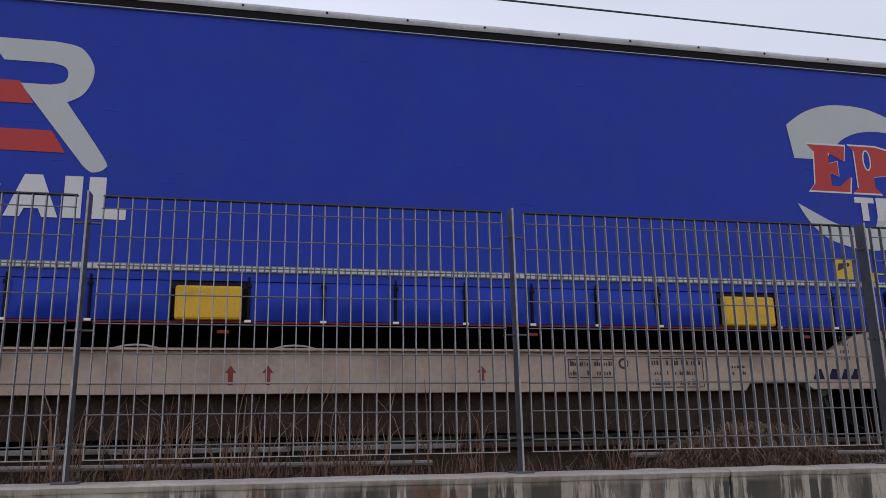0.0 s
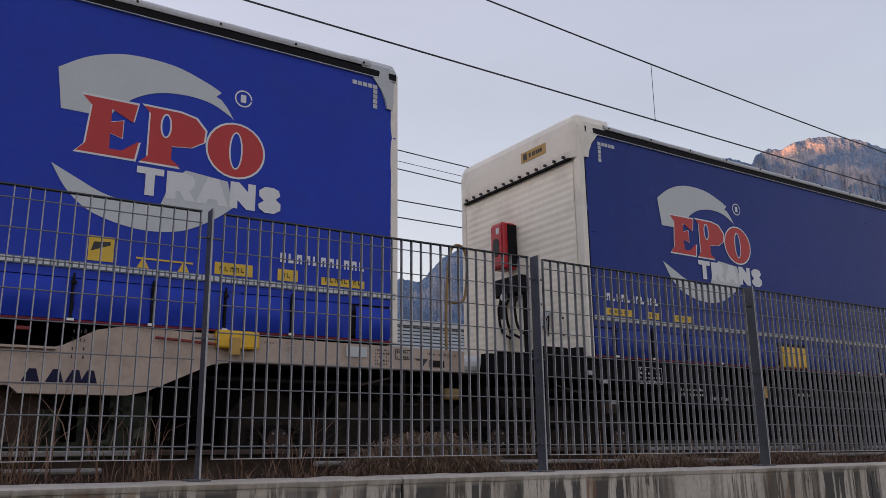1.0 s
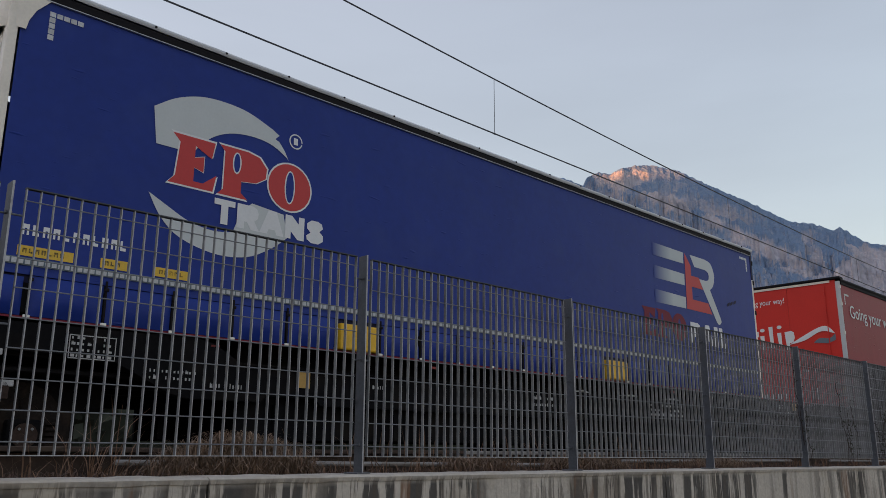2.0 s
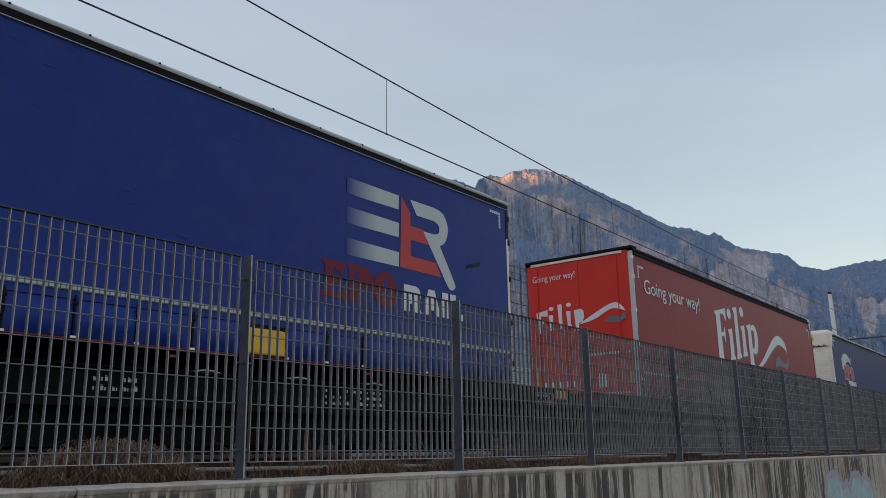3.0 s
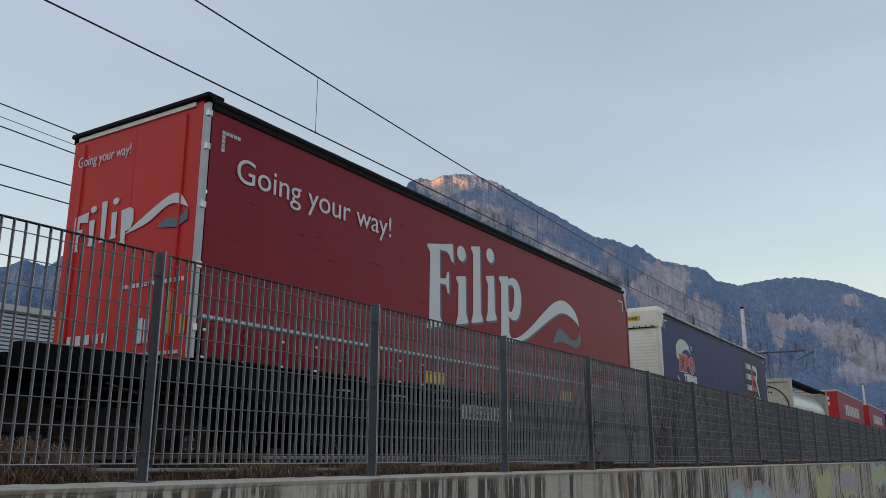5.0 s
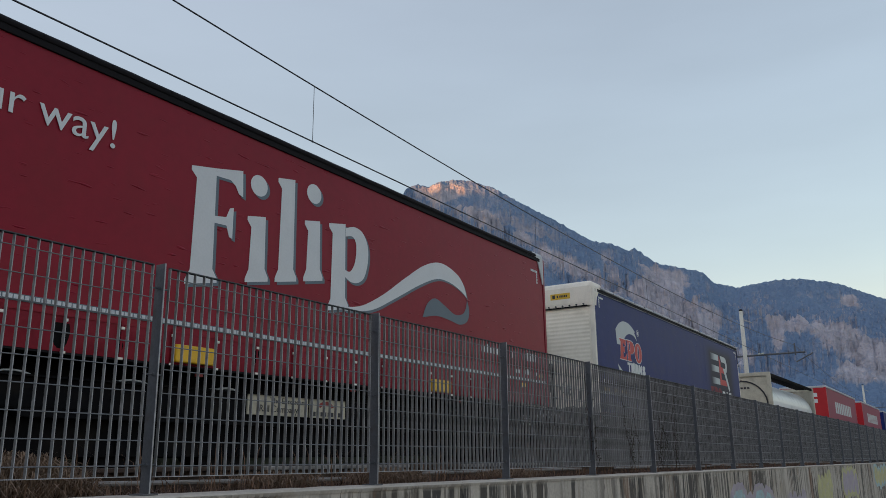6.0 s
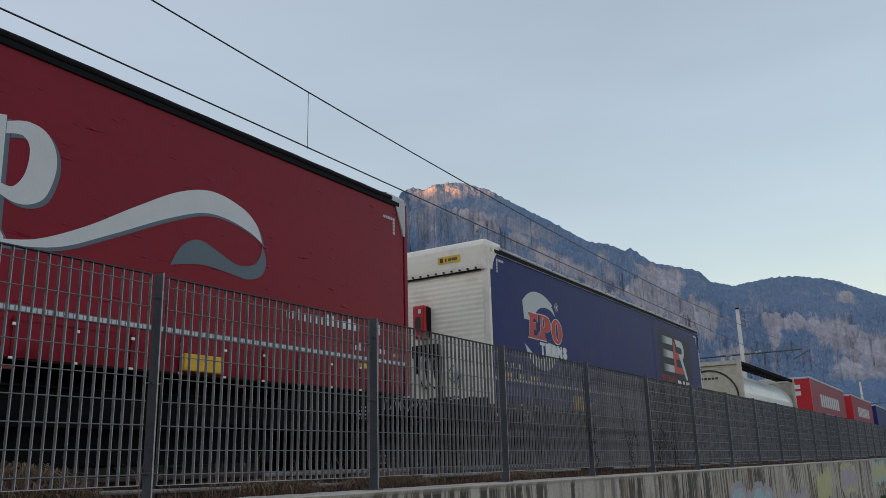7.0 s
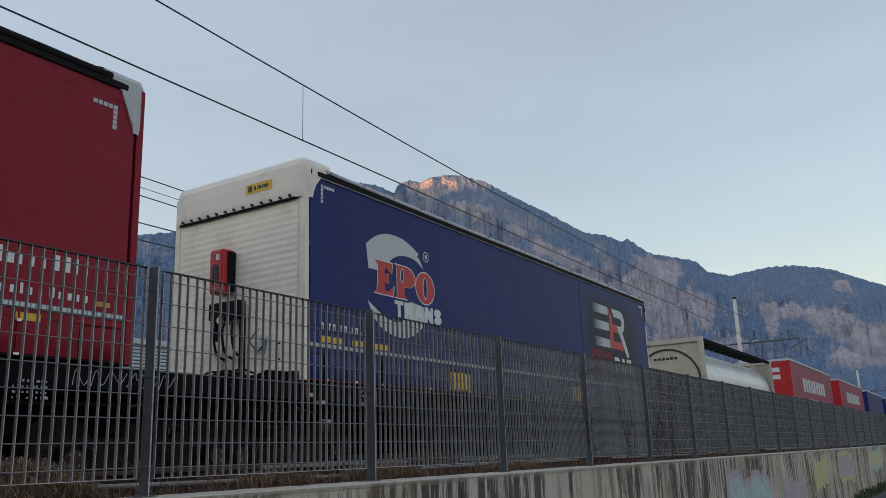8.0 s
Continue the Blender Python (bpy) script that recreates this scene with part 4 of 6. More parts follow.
def pale_bars(th, x, z, widths, h, gap, shapes):
    """A row of plain pale slabs: hammer, round-shouldered, tapered, square, rounded, bar and foot shapes."""
    outlines = {
        "hammer": [(0.33, 0), (0.67, 0), (0.67, 0.76), (1, 0.76), (1, 1), (0, 1), (0, 0.76), (0.33, 0.76)],
        "shoulder": [(0, 0), (0.34, 0), (0.34, 0.3), (0.46, 0.3), (0.66, 0), (1.04, 0), (0.80, 0.38), (0.96, 0.52), (0.99, 0.74), (0.90, 0.92), (0.72, 1), (0, 1)],
        "taper": [(-0.04, 0), (0.28, 0), (0.36, 0.2), (0.64, 0.2), (0.72, 0), (1.04, 0), (0.68, 1), (0.32, 1)],
        "square": [(0, 0), (0.30, 0), (0.30, 0.32), (0.66, 0), (1, 0), (1, 1), (0.70, 1), (0.70, 0.68), (0.34, 1), (0, 1)],
        "round": [(0.05, 0.14), (0.3, 0), (0.7, 0), (0.97, 0.16), (0.97, 0.40), (0.75, 0.56), (0.95, 0.72), (0.88, 0.92), (0.65, 1), (0.3, 1), (0.05, 0.84), (0.05, 0.62), (0.25, 0.45), (0.02, 0.30)],
        "bar": [(0, 0), (1, 0), (1, 1), (0, 1)],
        "foot": [(0, 0), (1, 0), (1, 0.26), (0.44, 0.26), (0.44, 1), (0, 1)],
    }
    for w, shape in zip(widths, shapes):
        flat("pale_slab", [(x + w * a, z + h * b) for a, b in outlines[shape]], M["printwhite"], th, -0.0285)
        x += w + gap


def word_bars(th, x0, x1, z, h, n, material, seed=1):
    """A line of small print as plain upright bars of uneven height."""
    rnd = random.Random(seed)
    w = (x1 - x0) / n
    for i in range(n):
        top = h * rnd.choice((0.68, 0.68, 0.68, 1.0))
        rect("word_bar", x0 + w * i, x0 + w * (i + rnd.choice((0.24, 0.3, 0.56))), z, z + top, material, th)


def ring_badge(th, x, z, r):
    q = arc(x, z, r, r, 0, 350, 20) + arc(x, z, r * 0.84, r * 0.84, 350, 0, 20)
    flat("badge_ring", q, M["printwhite"], th)
    rect("badge_bar", x - r * 0.32, x + r * 0.3, z - r * 0.45, z + r * 0.45, M["printwhite"], th)


def crescent_logo(th, x, z, slot="blue"):
    """Two pale crescents round red and white slabs. (x, z): the foot of the first red slab."""
    up = curve_pts([(-0.19, 0.70), (0.05, 0.86), (0.36, 0.955), (0.75, 0.95), (1.05, 0.86), (1.20, 0.79)]) + [(1.15, 0.74)] + \
        curve_pts([(1.20, 0.72), (1.27, 0.64), (1.33, 0.54)], 3) + curve_pts([(1.30, 0.57), (1.12, 0.66), (0.90, 0.69), (0.65, 0.66), (0.45, 0.57), (0.30, 0.43), (0.24, 0.34)]) + [(-0.14, 0.34)]
    flat("upper_crescent", [(x + a, z + b) for a, b in up], M["print"], th)
    low = curve_pts([(-0.17, -0.14), (-0.03, -0.36), (0.18, -0.52), (0.55, -0.61), (0.9, -0.58), (1.18, -0.44), (1.36, -0.30)]) + [(1.30, -0.06), (0.92, -0.02), (0.80, -0.12)] + \
        curve_pts([(0.72, -0.36), (0.50, -0.385), (0.25, -0.34), (0.03, -0.24), (-0.17, -0.14)])[:-1]
    flat("lower_crescent", [(x + a, z + b) for a, b in low], M["print"], th)
    red_slabs(th, x, z, 1.0, slot)
    pale_bars(th, x + 0.50, z - 0.30, (0.23, 0.25, 0.27, 0.24, 0.23), 0.25, 0.025, ("hammer", "shoulder", "taper", "square", "round"))
    ring_badge(th, x + 1.41, z + 0.78, 0.085)


def stripe_logo(th, x, z, ground, k=1.0):
    """Three fading stripes, a red stepped wedge and a pale looped band. (x, z): the foot of the wedge."""
    fade = fade_print(x - 1.05 * k, x - 0.45 * k, ground, (0.52, 0.57, 0.58))
    for a in (0.0, 0.41, 0.80):
        q = [(x - 1.04 * k, z + a - 0.01), (x - 0.03, z + a), (x - 0.02, z + a + 0.20), (x - 1.04 * k, z + a + 0.21)]
        flat("stripe", q, fade, th)
    wedge = [(0, 0), (0.90 * k, 0), (0.78 * k, 0.19), (0.22 * k, 0.19), (0.22 * k, 0.42), (0.62 * k, 0.42), (0.50 * k, 0.62), (0.22 * k, 0.62), (0.22 * k, 0.80), (0.03, 1.0)]
    flat("red_wedge", [(x + a, z + b) for a, b in wedge], M["printred"], th)
    band = [(0.22, 1.0)] + curve_pts([(0.75, 1.0), (0.95, 0.96), (1.06, 0.82), (1.07, 0.68), (1.00, 0.53), (0.88, 0.45)]) + curve_pts([(0.88, 0.45), (1.20, -0.02), (1.22, -0.12), (1.12, -0.16), (1.04, -0.10)], 4) + \
        [(0.50, 0.60)] + curve_pts([(0.74, 0.60), (0.84, 0.63), (0.87, 0.70), (0.84, 0.77), (0.74, 0.80)], 4) + [(0.36, 0.80)]
    flat("looped_band", [(x + a * k, z + b) for a, b in band], M["print"], th)


def corner_mark(th, x, z, sx):
    for i in range(5):
        rect("marker_square", x + sx * 0.06 * i, x + sx * (0.06 * i + 0.05), z, z + 0.045, M["reflect"], th)
        if i:
            rect("marker_square", x, x + sx * 0.05, z - 0.055 * i, z - 0.055 * i + 0.047, M["reflect"], th)


def code_bars(th, x, z, n, w, h, material):
    """A code that is drawn as plain bars."""
    for i in range(n):
        a = x + w * i
        q = [(a, z), (a + w * 0.22, z), (a + w * 0.22, z + h * 0.62), (a + w * 0.46, z + h * 0.62), (a + w * 0.46, z), (a + w * 0.66, z), (a + w * 0.66, z + h), (a, z + h)]
        if i % 3 == 1:
            q = [(a, z), (a + w * 0.62, z), (a + w * 0.62, z + h * 0.3), (a + w * 0.24, z + h * 0.3), (a + w * 0.24, z + h), (a, z + h)]
        flat("code_bar", q, material, th)


def running_gear(th, nose_right=False):
    """Axles, tyres, mudguards and beams of a semi-trailer, in the shade below it."""
    for y in (0.75, 1.7):
        bm = B()
        box(bm, 0.6, 13.3, y, y + 0.12, 0.55, 1.0)
        part("chassis_beam", bm, M["wagondark"], th)
    for x in (8.2, 9.5, 10.8):
        x = LEN - x if nose_right else x
        for y in (0.24, 1.93):
            ty = part("tyre", rod(B(), (x, y, 0.36), (x, y + 0.35, 0.36), 0.46, 24), M["black"], th)
            part("rim", rod(B(), (x, y - 0.012, 0.36), (x, y + 0.362, 0.36), 0.26, 18), M["galvside"], ty)
        q = arc(x, 0.36, 0.52, 0.50, 25, 155, 14) + arc(x, 0.36, 0.505, 0.485, 155, 25, 14)
        part("mudguard", prism(B(), q, 0.215, 0.60), M["capgrey"], th)
    for y in (0.45, 1.9):
        x = LEN - 2.6 if nose_right else 2.6
        part("landing_leg", box(B(), x - 0.07, x + 0.07, y, y + 0.14, 0.1, 1.0, 0.01), M["wagondark"], th)


NOSE_PARTS = ("nose_panel", "nose_skin", "header_cap", "maker_plate", "plate_bar", "header_seam", "rivet", "extinguisher_box", "box_door", "viewing_slot", "box_label",
              "box_side", "service_frame", "frame_upright", "air_hose", "coupling", "document_tube", "folding_step", "cable", "grab_handle", "lower_beam")


def trailer(u, name, label, body, nose_right=False, roof_m="roof", kind="box"):
    """A curtain-sided semi-trailer; its nose with the header cap is at x = 0, or at LEN."""
    th = thing(name, label, "semi-trailer", group="trailers on the train")

    def X(x):
        return LEN - x if nose_right else x

    def span(a, b):
        a, b = X(a), X(b)
        return (a, b) if a < b else (b, a)
    c = M[body]
    red = kind == "red"
    a, b = span(0.0, LEN - 0.06)
    part("curtain", curtain(B(), a, b, 1.44, 3.80, 0.0, u, nx=160, nz=40, nose=X(0)), c, th, smooth=True)
    part("curtain", curtain(B(), a, b, 1.0, 3.80, WID, u + 3), c, th, smooth=True)
    bm = B()
    box(bm, a, b, 0.02, WID - 0.02, 1.06, 1.30)
    part("load_floor", bm, M["wagondark"], th)
    # roof: pale sheet with a rolled edge over a black gutter rail
    bm = B()
    vs = []
    prof = [(-0.03, 3.87), (-0.045, 3.90), (-0.03, 3.935), (0.06, 3.955), (0.7, 3.975), (WID / 2, 3.985), (WID - 0.7, 3.975), (WID - 0.06, 3.955), (WID + 0.03, 3.93), (WID + 0.03, 3.87)]
    if not nose_right:
        prof = [(y, 3.87 + 0.78 * (z - 3.87)) for y, z in prof]
    n = 72
    ra, rb = span(0.32, LEN)
    for i in range(n + 1):
        x = ra + (rb - ra) * i / n
        sag = 0.012 * abs(math.sin(math.pi * i / 4)) - (0 if red else 0.06) * max(0.0, 1 - abs(x - X(0)) / 3.0)
        vs.append([bm.verts.new((x, y, z - (sag if 0 < y < WID else 0.3 * sag))) for y, z in prof])
    for p, q in zip(vs, vs[1:]):
        for j in range(len(prof) - 1):
            bm.faces.new((p[j], q[j], q[j + 1], p[j + 1]))
    part("roof", bm, M["black" if red else roof_m], th, smooth=True)
    bm = B()
    box(bm, a, b, -0.022, 0.03, 3.795, 3.872, 0.006)
    part("gutter_rail", bm, M["black"], th)
    if not red:
        part("gutter_edge", box(B(), a, b, -0.024, 0.0, 3.786, 3.7935), M["capgrey"], th)
    for i in range(18):
        x = a + 0.4 + (b - a - 0.8) * i / 17
        part("roof_clip", rod(B(), (x, -0.05, 3.905), (x, -0.03, 3.905), 0.012, 6), M["black"], th)
    # pale corner posts
    for x0, x1, m in ((0.0, 0.085, body if red else "white"), (LEN - (0.045 if red else 0.065), LEN, "capgrey" if red else "white")):
        p, q = span(x0, x1)
        for y in (-0.005, WID - 0.10):
            bm = B()
            box(bm, p, q, y, y + 0.105, 1.0, 3.88, 0.012)
            part("corner_post", bm, M["reddoor" if red and y > 1 else m], th)
    # nose: ribbed panel, header cap with rivets
    bm = B()
    p, q = span(0.015, 0.06)
    box(bm, p, q, 0.1, WID - 0.1, 1.0, 3.55)
    part("nose_panel", bm, M["cream"], th)
    bm = B()
    rows = []
    for i in range(162):
        z = 1.02 + 2.44 * i / 161
        x = X(0.006 - 0.0022 * math.cos(2 * math.pi * z / 0.092))
        rows.append((bm.verts.new((x, 0.13, z)), bm.verts.new((x, WID - 0.13, z))))
    for r0, r1 in zip(rows, rows[1:]):
        bm.faces.new((r0[0], r0[1], r1[1], r1[0]))
    part("nose_skin", bm, M["cream"], th, "cream corrugated nose panel", smooth=True)
    bm = B()
    # header: rounded plan, wraps onto the sides
    plan = [(0.50, -0.02), (0.34, -0.02)] + [(0.16 - 0.20 * math.sin(radians(t)), 0.14 - 0.165 * math.cos(radians(t))) for t in range(0, 91, 15)]
    plan += [(x, WID - y) for x, y in reversed(plan)]
    rings = []
    for z, g, cut in ((3.46, 0.0, 0.36), (3.55, 0.012, 0.33), (3.66, 0.012, 0.28), (3.78, 0.012, 0.18), (3.92, 0.004, 0.0), (3.975 if nose_right else 4.0, -0.03, 0.0), (3.99 if nose_right else 4.05, -0.10, 0.0)):
        ring = []
        for x, y in plan:
            xx = min(x, 0.5 - cut)
            yy = max(-0.02 - g, min(WID + 0.02 + g, y))
            if g < -0.01:
                yy = min(max(y, -0.02 - g), WID + 0.02 + g)
            ring.append(bm.verts.new((X(xx - g), yy, z)))
        rings.append(ring)
    for r0, r1 in zip(rings, rings[1:]):
        for i in range(len(plan)):
            bm.faces.new((r0[i], r0[(i + 1) % len(plan)], r1[(i + 1) % len(plan)], r1[i]))
    bm.faces.new(rings[-1])
    bmesh.ops.recalc_face_normals(bm, faces=bm.faces[:])
    part("header_cap", bm, M["capgrey" if nose_right else "white"], th)
    if not nose_right:
        bm = B()
        p, q = -0.062, 0.0
        box(bm, -0.058, -0.03, 0.55, 1.05, 3.66, 3.80)
        part("maker_plate", bm, M["ochre" if body == "blue2" else "sign"], th, "yellow maker's plate")
        for y, w, h in ((0.93, 0.07, 0.085), (0.85, 0.035, 0.06), (0.80, 0.02, 0.05), (0.755, 0.035, 0.05), (0.71, 0.03, 0.05), (0.665, 0.035, 0.05), (0.62, 0.035, 0.05)):
            part("plate_bar", box(B(), -0.0615, -0.056, y, y + w, 3.73 - h / 2, 3.73 + h / 2), M["ink"], th)
        part("header_seam", box(B(), -0.048, 0.0, 0.14, WID - 0.14, 3.445, 3.468), M["black"], th)
        for i in range(13):
            y = 0.22 + (WID - 0.44) * i / 12
            bm = B()
            rod(bm, (-0.075, y, 3.49), (-0.03, y, 3.49), 0.02, 8)
            part("rivet", bm, M["ink"], th)
        # red extinguisher box, black service frame with hoses
        ex = part("extinguisher_box", box(B(), -0.24, -0.01, 1.27, 1.53, 2.27, 2.90, 0.03), M["boxred"], th, "red plastic extinguisher box")
        part("box_door", box(B(), -0.252, -0.238, 1.29, 1.51, 2.31, 2.86, 0.006), M["boxred"], ex)
        bm = B()
        rod(bm, (-0.258, 1.40, 2.50), (-0.25, 1.40, 2.50), 0.065, 14)
        rod(bm, (-0.258, 1.40, 2.62), (-0.25, 1.40, 2.62), 0.065, 14)
        box(bm, -0.257, -0.25, 1.335, 1.465, 2.50, 2.62)
        part("viewing_slot", bm, M["ink"], ex)
        part("box_label", box(B(), -0.257, -0.251, 1.33, 1.39, 2.74, 2.82), M["printwhite"], ex)
        # thin black sheet that paints the shadow on the box's near side
        part("box_side", box(B(), -0.16, -0.012, 1.262, 1.268, 2.30, 2.87), M["black"], ex)
        sf = part("service_frame", box(B(), -0.16, 0.0, 1.05, 1.62, 1.92, 2.16, 0.02), M["black"], th)
        for y in (1.08, 1.58):
            part("frame_upright", box(B(), -0.07, 0.0, y - 0.03, y + 0.03, 1.05, 1.92, 0.006), M["black"], th)
        for y in (1.12, 1.30, 1.46):
            bm = B()
            sweep(bm, [Vector(v) for v in curve_pts([(-0.16, y, 1.85), (-0.22, y - 0.03, 1.72), (-0.19, y - 0.06, 1.45), (-0.06, y - 0.12, 1.35)], 5)], 0.018, 6)
            part("air_hose", bm, M["black"], sf)
        part("coupling", rod(B(), (-0.2, 1.36, 1.9), (-0.15, 1.36, 1.9), 0.05, 10), M["steel"], sf)
        part("document_tube", rod(B(), (-0.10, 1.52, 1.1), (-0.10, 1.52, 1.62), 0.09, 14), M["white"], th)
        bm = B()
        box(bm, -0.04, 0.0, 0.68, 0.80, 1.40, 1.66, 0.02)
        bmesh.ops.rotate(bm, cent=(0, 0.74, 1.53), matrix=Matrix.Rotation(radians(25), 3, "X"), verts=bm.verts[:])
        part("folding_step", bm, M["capgrey"], th)
        part("cable", sweep(B(), curve_pts([(-0.03, 0.78, 1.74), (-0.06, 0.90, 1.58), (-0.05, 0.76, 1.44), (-0.07, 0.62, 1.56), (-0.02, 0.70, 1.32)], 5), 0.008, 6), M["black"], th)
        part("grab_handle", sweep(B(), [(-0.005, 0.42, 1.30), (-0.05, 0.42, 1.31), (-0.05, 0.42, 1.50), (-0.005, 0.42, 1.51)], 0.012, 6), M["black"], th)
        part("lower_beam", box(B(), -0.10, 0.05, 0.1, WID - 0.1, 0.96, 1.12, 0.01), M["black"], th)
    # reflective band and the skirt below it
    n = 260
    bm = B()
    for i in range(n):
        x = a + (b - a) * i / n
        box(bm, x + 0.007, x + (b - a) / n - 0.007, -0.014, -0.006, 1.447, 1.490)
    part("reflective_band", bm, M["reflect"], th)
    part("band_backing", box(B(), a, b, -0.006, 0.0, 1.438, 1.50), M["printslate"], th)
    part("pelmet", curtain(B(), a, b, 1.365, 1.44, 0.004, u + 9, 0.003, 60, 2), c, th)
    # dark blue on the blue trailers: the shadow above the flaps as colour
    part("side_rave", box(B(), a, b, 0.03, 0.10, 1.30, 1.40), M["redskirt" if red else "navy2"], th)
    sk = M["redskirt"] if red else c
    w = 0.625
    for i in range(21):
        x0 = (0.15 if nose_right else 0.33) + w * i
        is_box = not red and any(abs(x0 + w / 2 - g) < w / 2 for g in ((4.85, 9.9) if nose_right else (3.77, 8.8)))
        if red and any(abs(x0 + w / 2 - g) < w / 2 for g in (5.0, 9.9)):
            part("yellow_box", box(B(), x0 + 0.03, x0 + w - 0.06, -0.05, 0.08, 1.05, 1.24, 0.015), M["yellow"], th, "yellow side marker plate")
        if is_box:
            part("yellow_box", box(B(), x0 + 0.035, x0 + w - 0.055, -0.05, 0.10, 1.03, 1.315, 0.02), M["yellow"], th, "yellow side flap")
            continue
        if red:
            bm = curtain(B(), x0 + 0.002, min(b, x0 + w - 0.002), 1.03, 1.372, 0.012, u, 0.035, 16, 8, 0.02)
        else:
            bm = curtain(B(), x0 + 0.012, min(b, x0 + w - 0.012), 1.03, 1.36, 0.012, u + i, 0.022, 12, 8, 0.045)
        part("skirt_flap", bm, sk, th, smooth=True)
        st = part("tension_strap", box(B(), x0 - 0.009, x0 + 0.009, -0.012, -0.004, 1.02, 1.40), M["redskirt" if red else "black"], th)
        part("strap_hook", box(B(), x0 - 0.03, x0 + 0.025, -0.022, -0.008, 1.01, 1.035, 0.004), M["steel"], st)
        part("strap_buckle", box(B(), x0 - 0.022, x0 + 0.022, -0.024, -0.010, 1.31, 1.34, 0.004), M["steel" if red else "black"], st)
    x_end = (0.15 if nose_right else 0.33) + w * 21
    for c0, c1 in ((a + 0.01, (0.15 if nose_right else 0.33) - 0.045), (x_end + 0.045, b - 0.01)):
        if c1 - c0 > 0.05:
            part("skirt_flap", curtain(B(), c0, c1, 1.03, 1.345, 0.012, u + c0, 0.01, 6, 8, 0.05), sk, th, smooth=True)
    for x in (2.0, 4.9, 7.6, 10.4, 12.4):
        part("side_lamp", box(B(), x, x + 0.10, 0.02, 0.05, 0.925, 0.955, 0.006), M["arrow"], th)
    part("red_edge", box(B(), a, b, 0.0, 0.02, 1.008, 1.024), M["printdark" if not red else "black"], th)
    corner_mark(th, X(0.22), 3.66, -1 if nose_right else 1)
    corner_mark(th, X(LEN - 0.22), 3.66, 1 if nose_right else -1)
    running_gear(th, nose_right)
    # the nose stands a hand's width before the curtain
    for o in th.children_recursive:
        kind_of = o.name.split(".")[0]
        at_nose = kind_of == "corner_post" and abs(o.data.vertices[0].co.x - X(0.05)) < 0.2
        if at_nose or kind_of in NOSE_PARTS:
            o.data.transform(Matrix.Translation((0.12 if red else 0.03 if nose_right else -0.10, 0, 0)))
    # tail: door frame
    p, q = span(LEN - 0.05, LEN)
    for y0, y1 in ((0.1, WID / 2 - 0.004), (WID / 2 + 0.004, WID - 0.1)):
        part("rear_door", box(B(), p, q, y0, y1, 1.0, 3.92), M["reddoor" if red else "white"], th)
    if not red:
        for z in (1.25, 1.9, 2.6, 3.2, 3.6):
            e0, e1 = span(LEN - 0.03, LEN + 0.02)
            part("hinge", box(B(), e0, e1, -0.018, 0.04, z, z + 0.09, 0.006), M["black"], th)
        e0, e1 = span(LEN - 0.068, LEN + 0.004)
        part("post_cover", box(B(), e0, e1, -0.010, 0.10, 3.30, 3.87, 0.006), M["navy2"], th)
    if red:
        end = X(LEN)
        part("end_trim", box(B(), end - 0.02, end + 0.0, 0.22, WID - 0.10, 3.86, 3.915), M["white"], th, "white top strip")
        part("end_roof_edge", box(B(), end - 0.05, end + 0.2, -0.03, WID + 0.03, 3.925, 3.985, 0.015), M["black"], th)
        # thin red rods added for the shaded edges of the doors' raised strips
        for y in (0.36, 2.3):
            part("lock_rod", rod(B(), (end - 0.016, y, 1.02), (end - 0.016, y, 3.8), 0.012, 8), M["reddoor"], th)
        for z in (1.3, 2.0, 2.7, 3.4, 3.7):
            part("hinge", box(B(), end - 0.015, end + 0.05, -0.014, 0.03, z, z + 0.08, 0.005), M["steel"], th)
        for o in th.children_recursive:          # its body stands a little taller than the others
            for v in o.data.vertices:
                if v.co.z > 3.70 and not o.name.startswith("marker_square"):
                    v.co.z += 0.112
    return th


# first blue trailer, nose to the right
t1 = trailer(-5.54, "curtain_side_trailer", "royal blue curtain-sided semi-trailer with crescent and stripe prints", "blue", nose_right=True)
BLUE = (0.0135, 0.044, 0.42)
crescent_logo(t1, 10.69, 2.44)
stripe_logo(t1, 2.72, 2.42, BLUE)
red_slabs(t1, 1.25, 1.83, 0.80, "blue", "printdark", "printdark")
pale_bars(t1, 2.80, 1.86, (0.36, 0.38, 0.14, 0.30), 0.36, 0.05, ("shoulder", "taper", "bar", "foot"))
code_bars(t1, 12.52, 1.69, 11, 0.082, 0.09, M["printwhite"])
rect("hazard_sign", 10.86, 11.06, 1.52, 1.73, M["sign"], t1)
flat("sign_mark", [(10.88, 1.60), (11.03, 1.66), (11.03, 1.69), (10.90, 1.68)], M["ink"], t1, -0.014)
for x0, x1 in ((11.91, 12.26), (12.5, 12.7), (12.94, 13.4)):
    rect("yellow_plate", x0, x1, 1.515, 1.625 if x1 - x0 < 0.4 else 1.59, M["sign"], t1)
    code_bars(t1, x0 + 0.04, 1.545, int((x1 - x0 - 0.06) / 0.05), 0.05, 0.045, M["ink"])
for x in (11.30, 11.64):
    flat("lashing_mark", [(x - 0.05, 1.50), (x + 0.05, 1.50), (x, 1.60)], M["sign"], t1)
rect("lashing_bar", 11.24, 11.72, 1.575, 1.59, M["sign"], t1, -0.014)
settle(t1, -5.54)

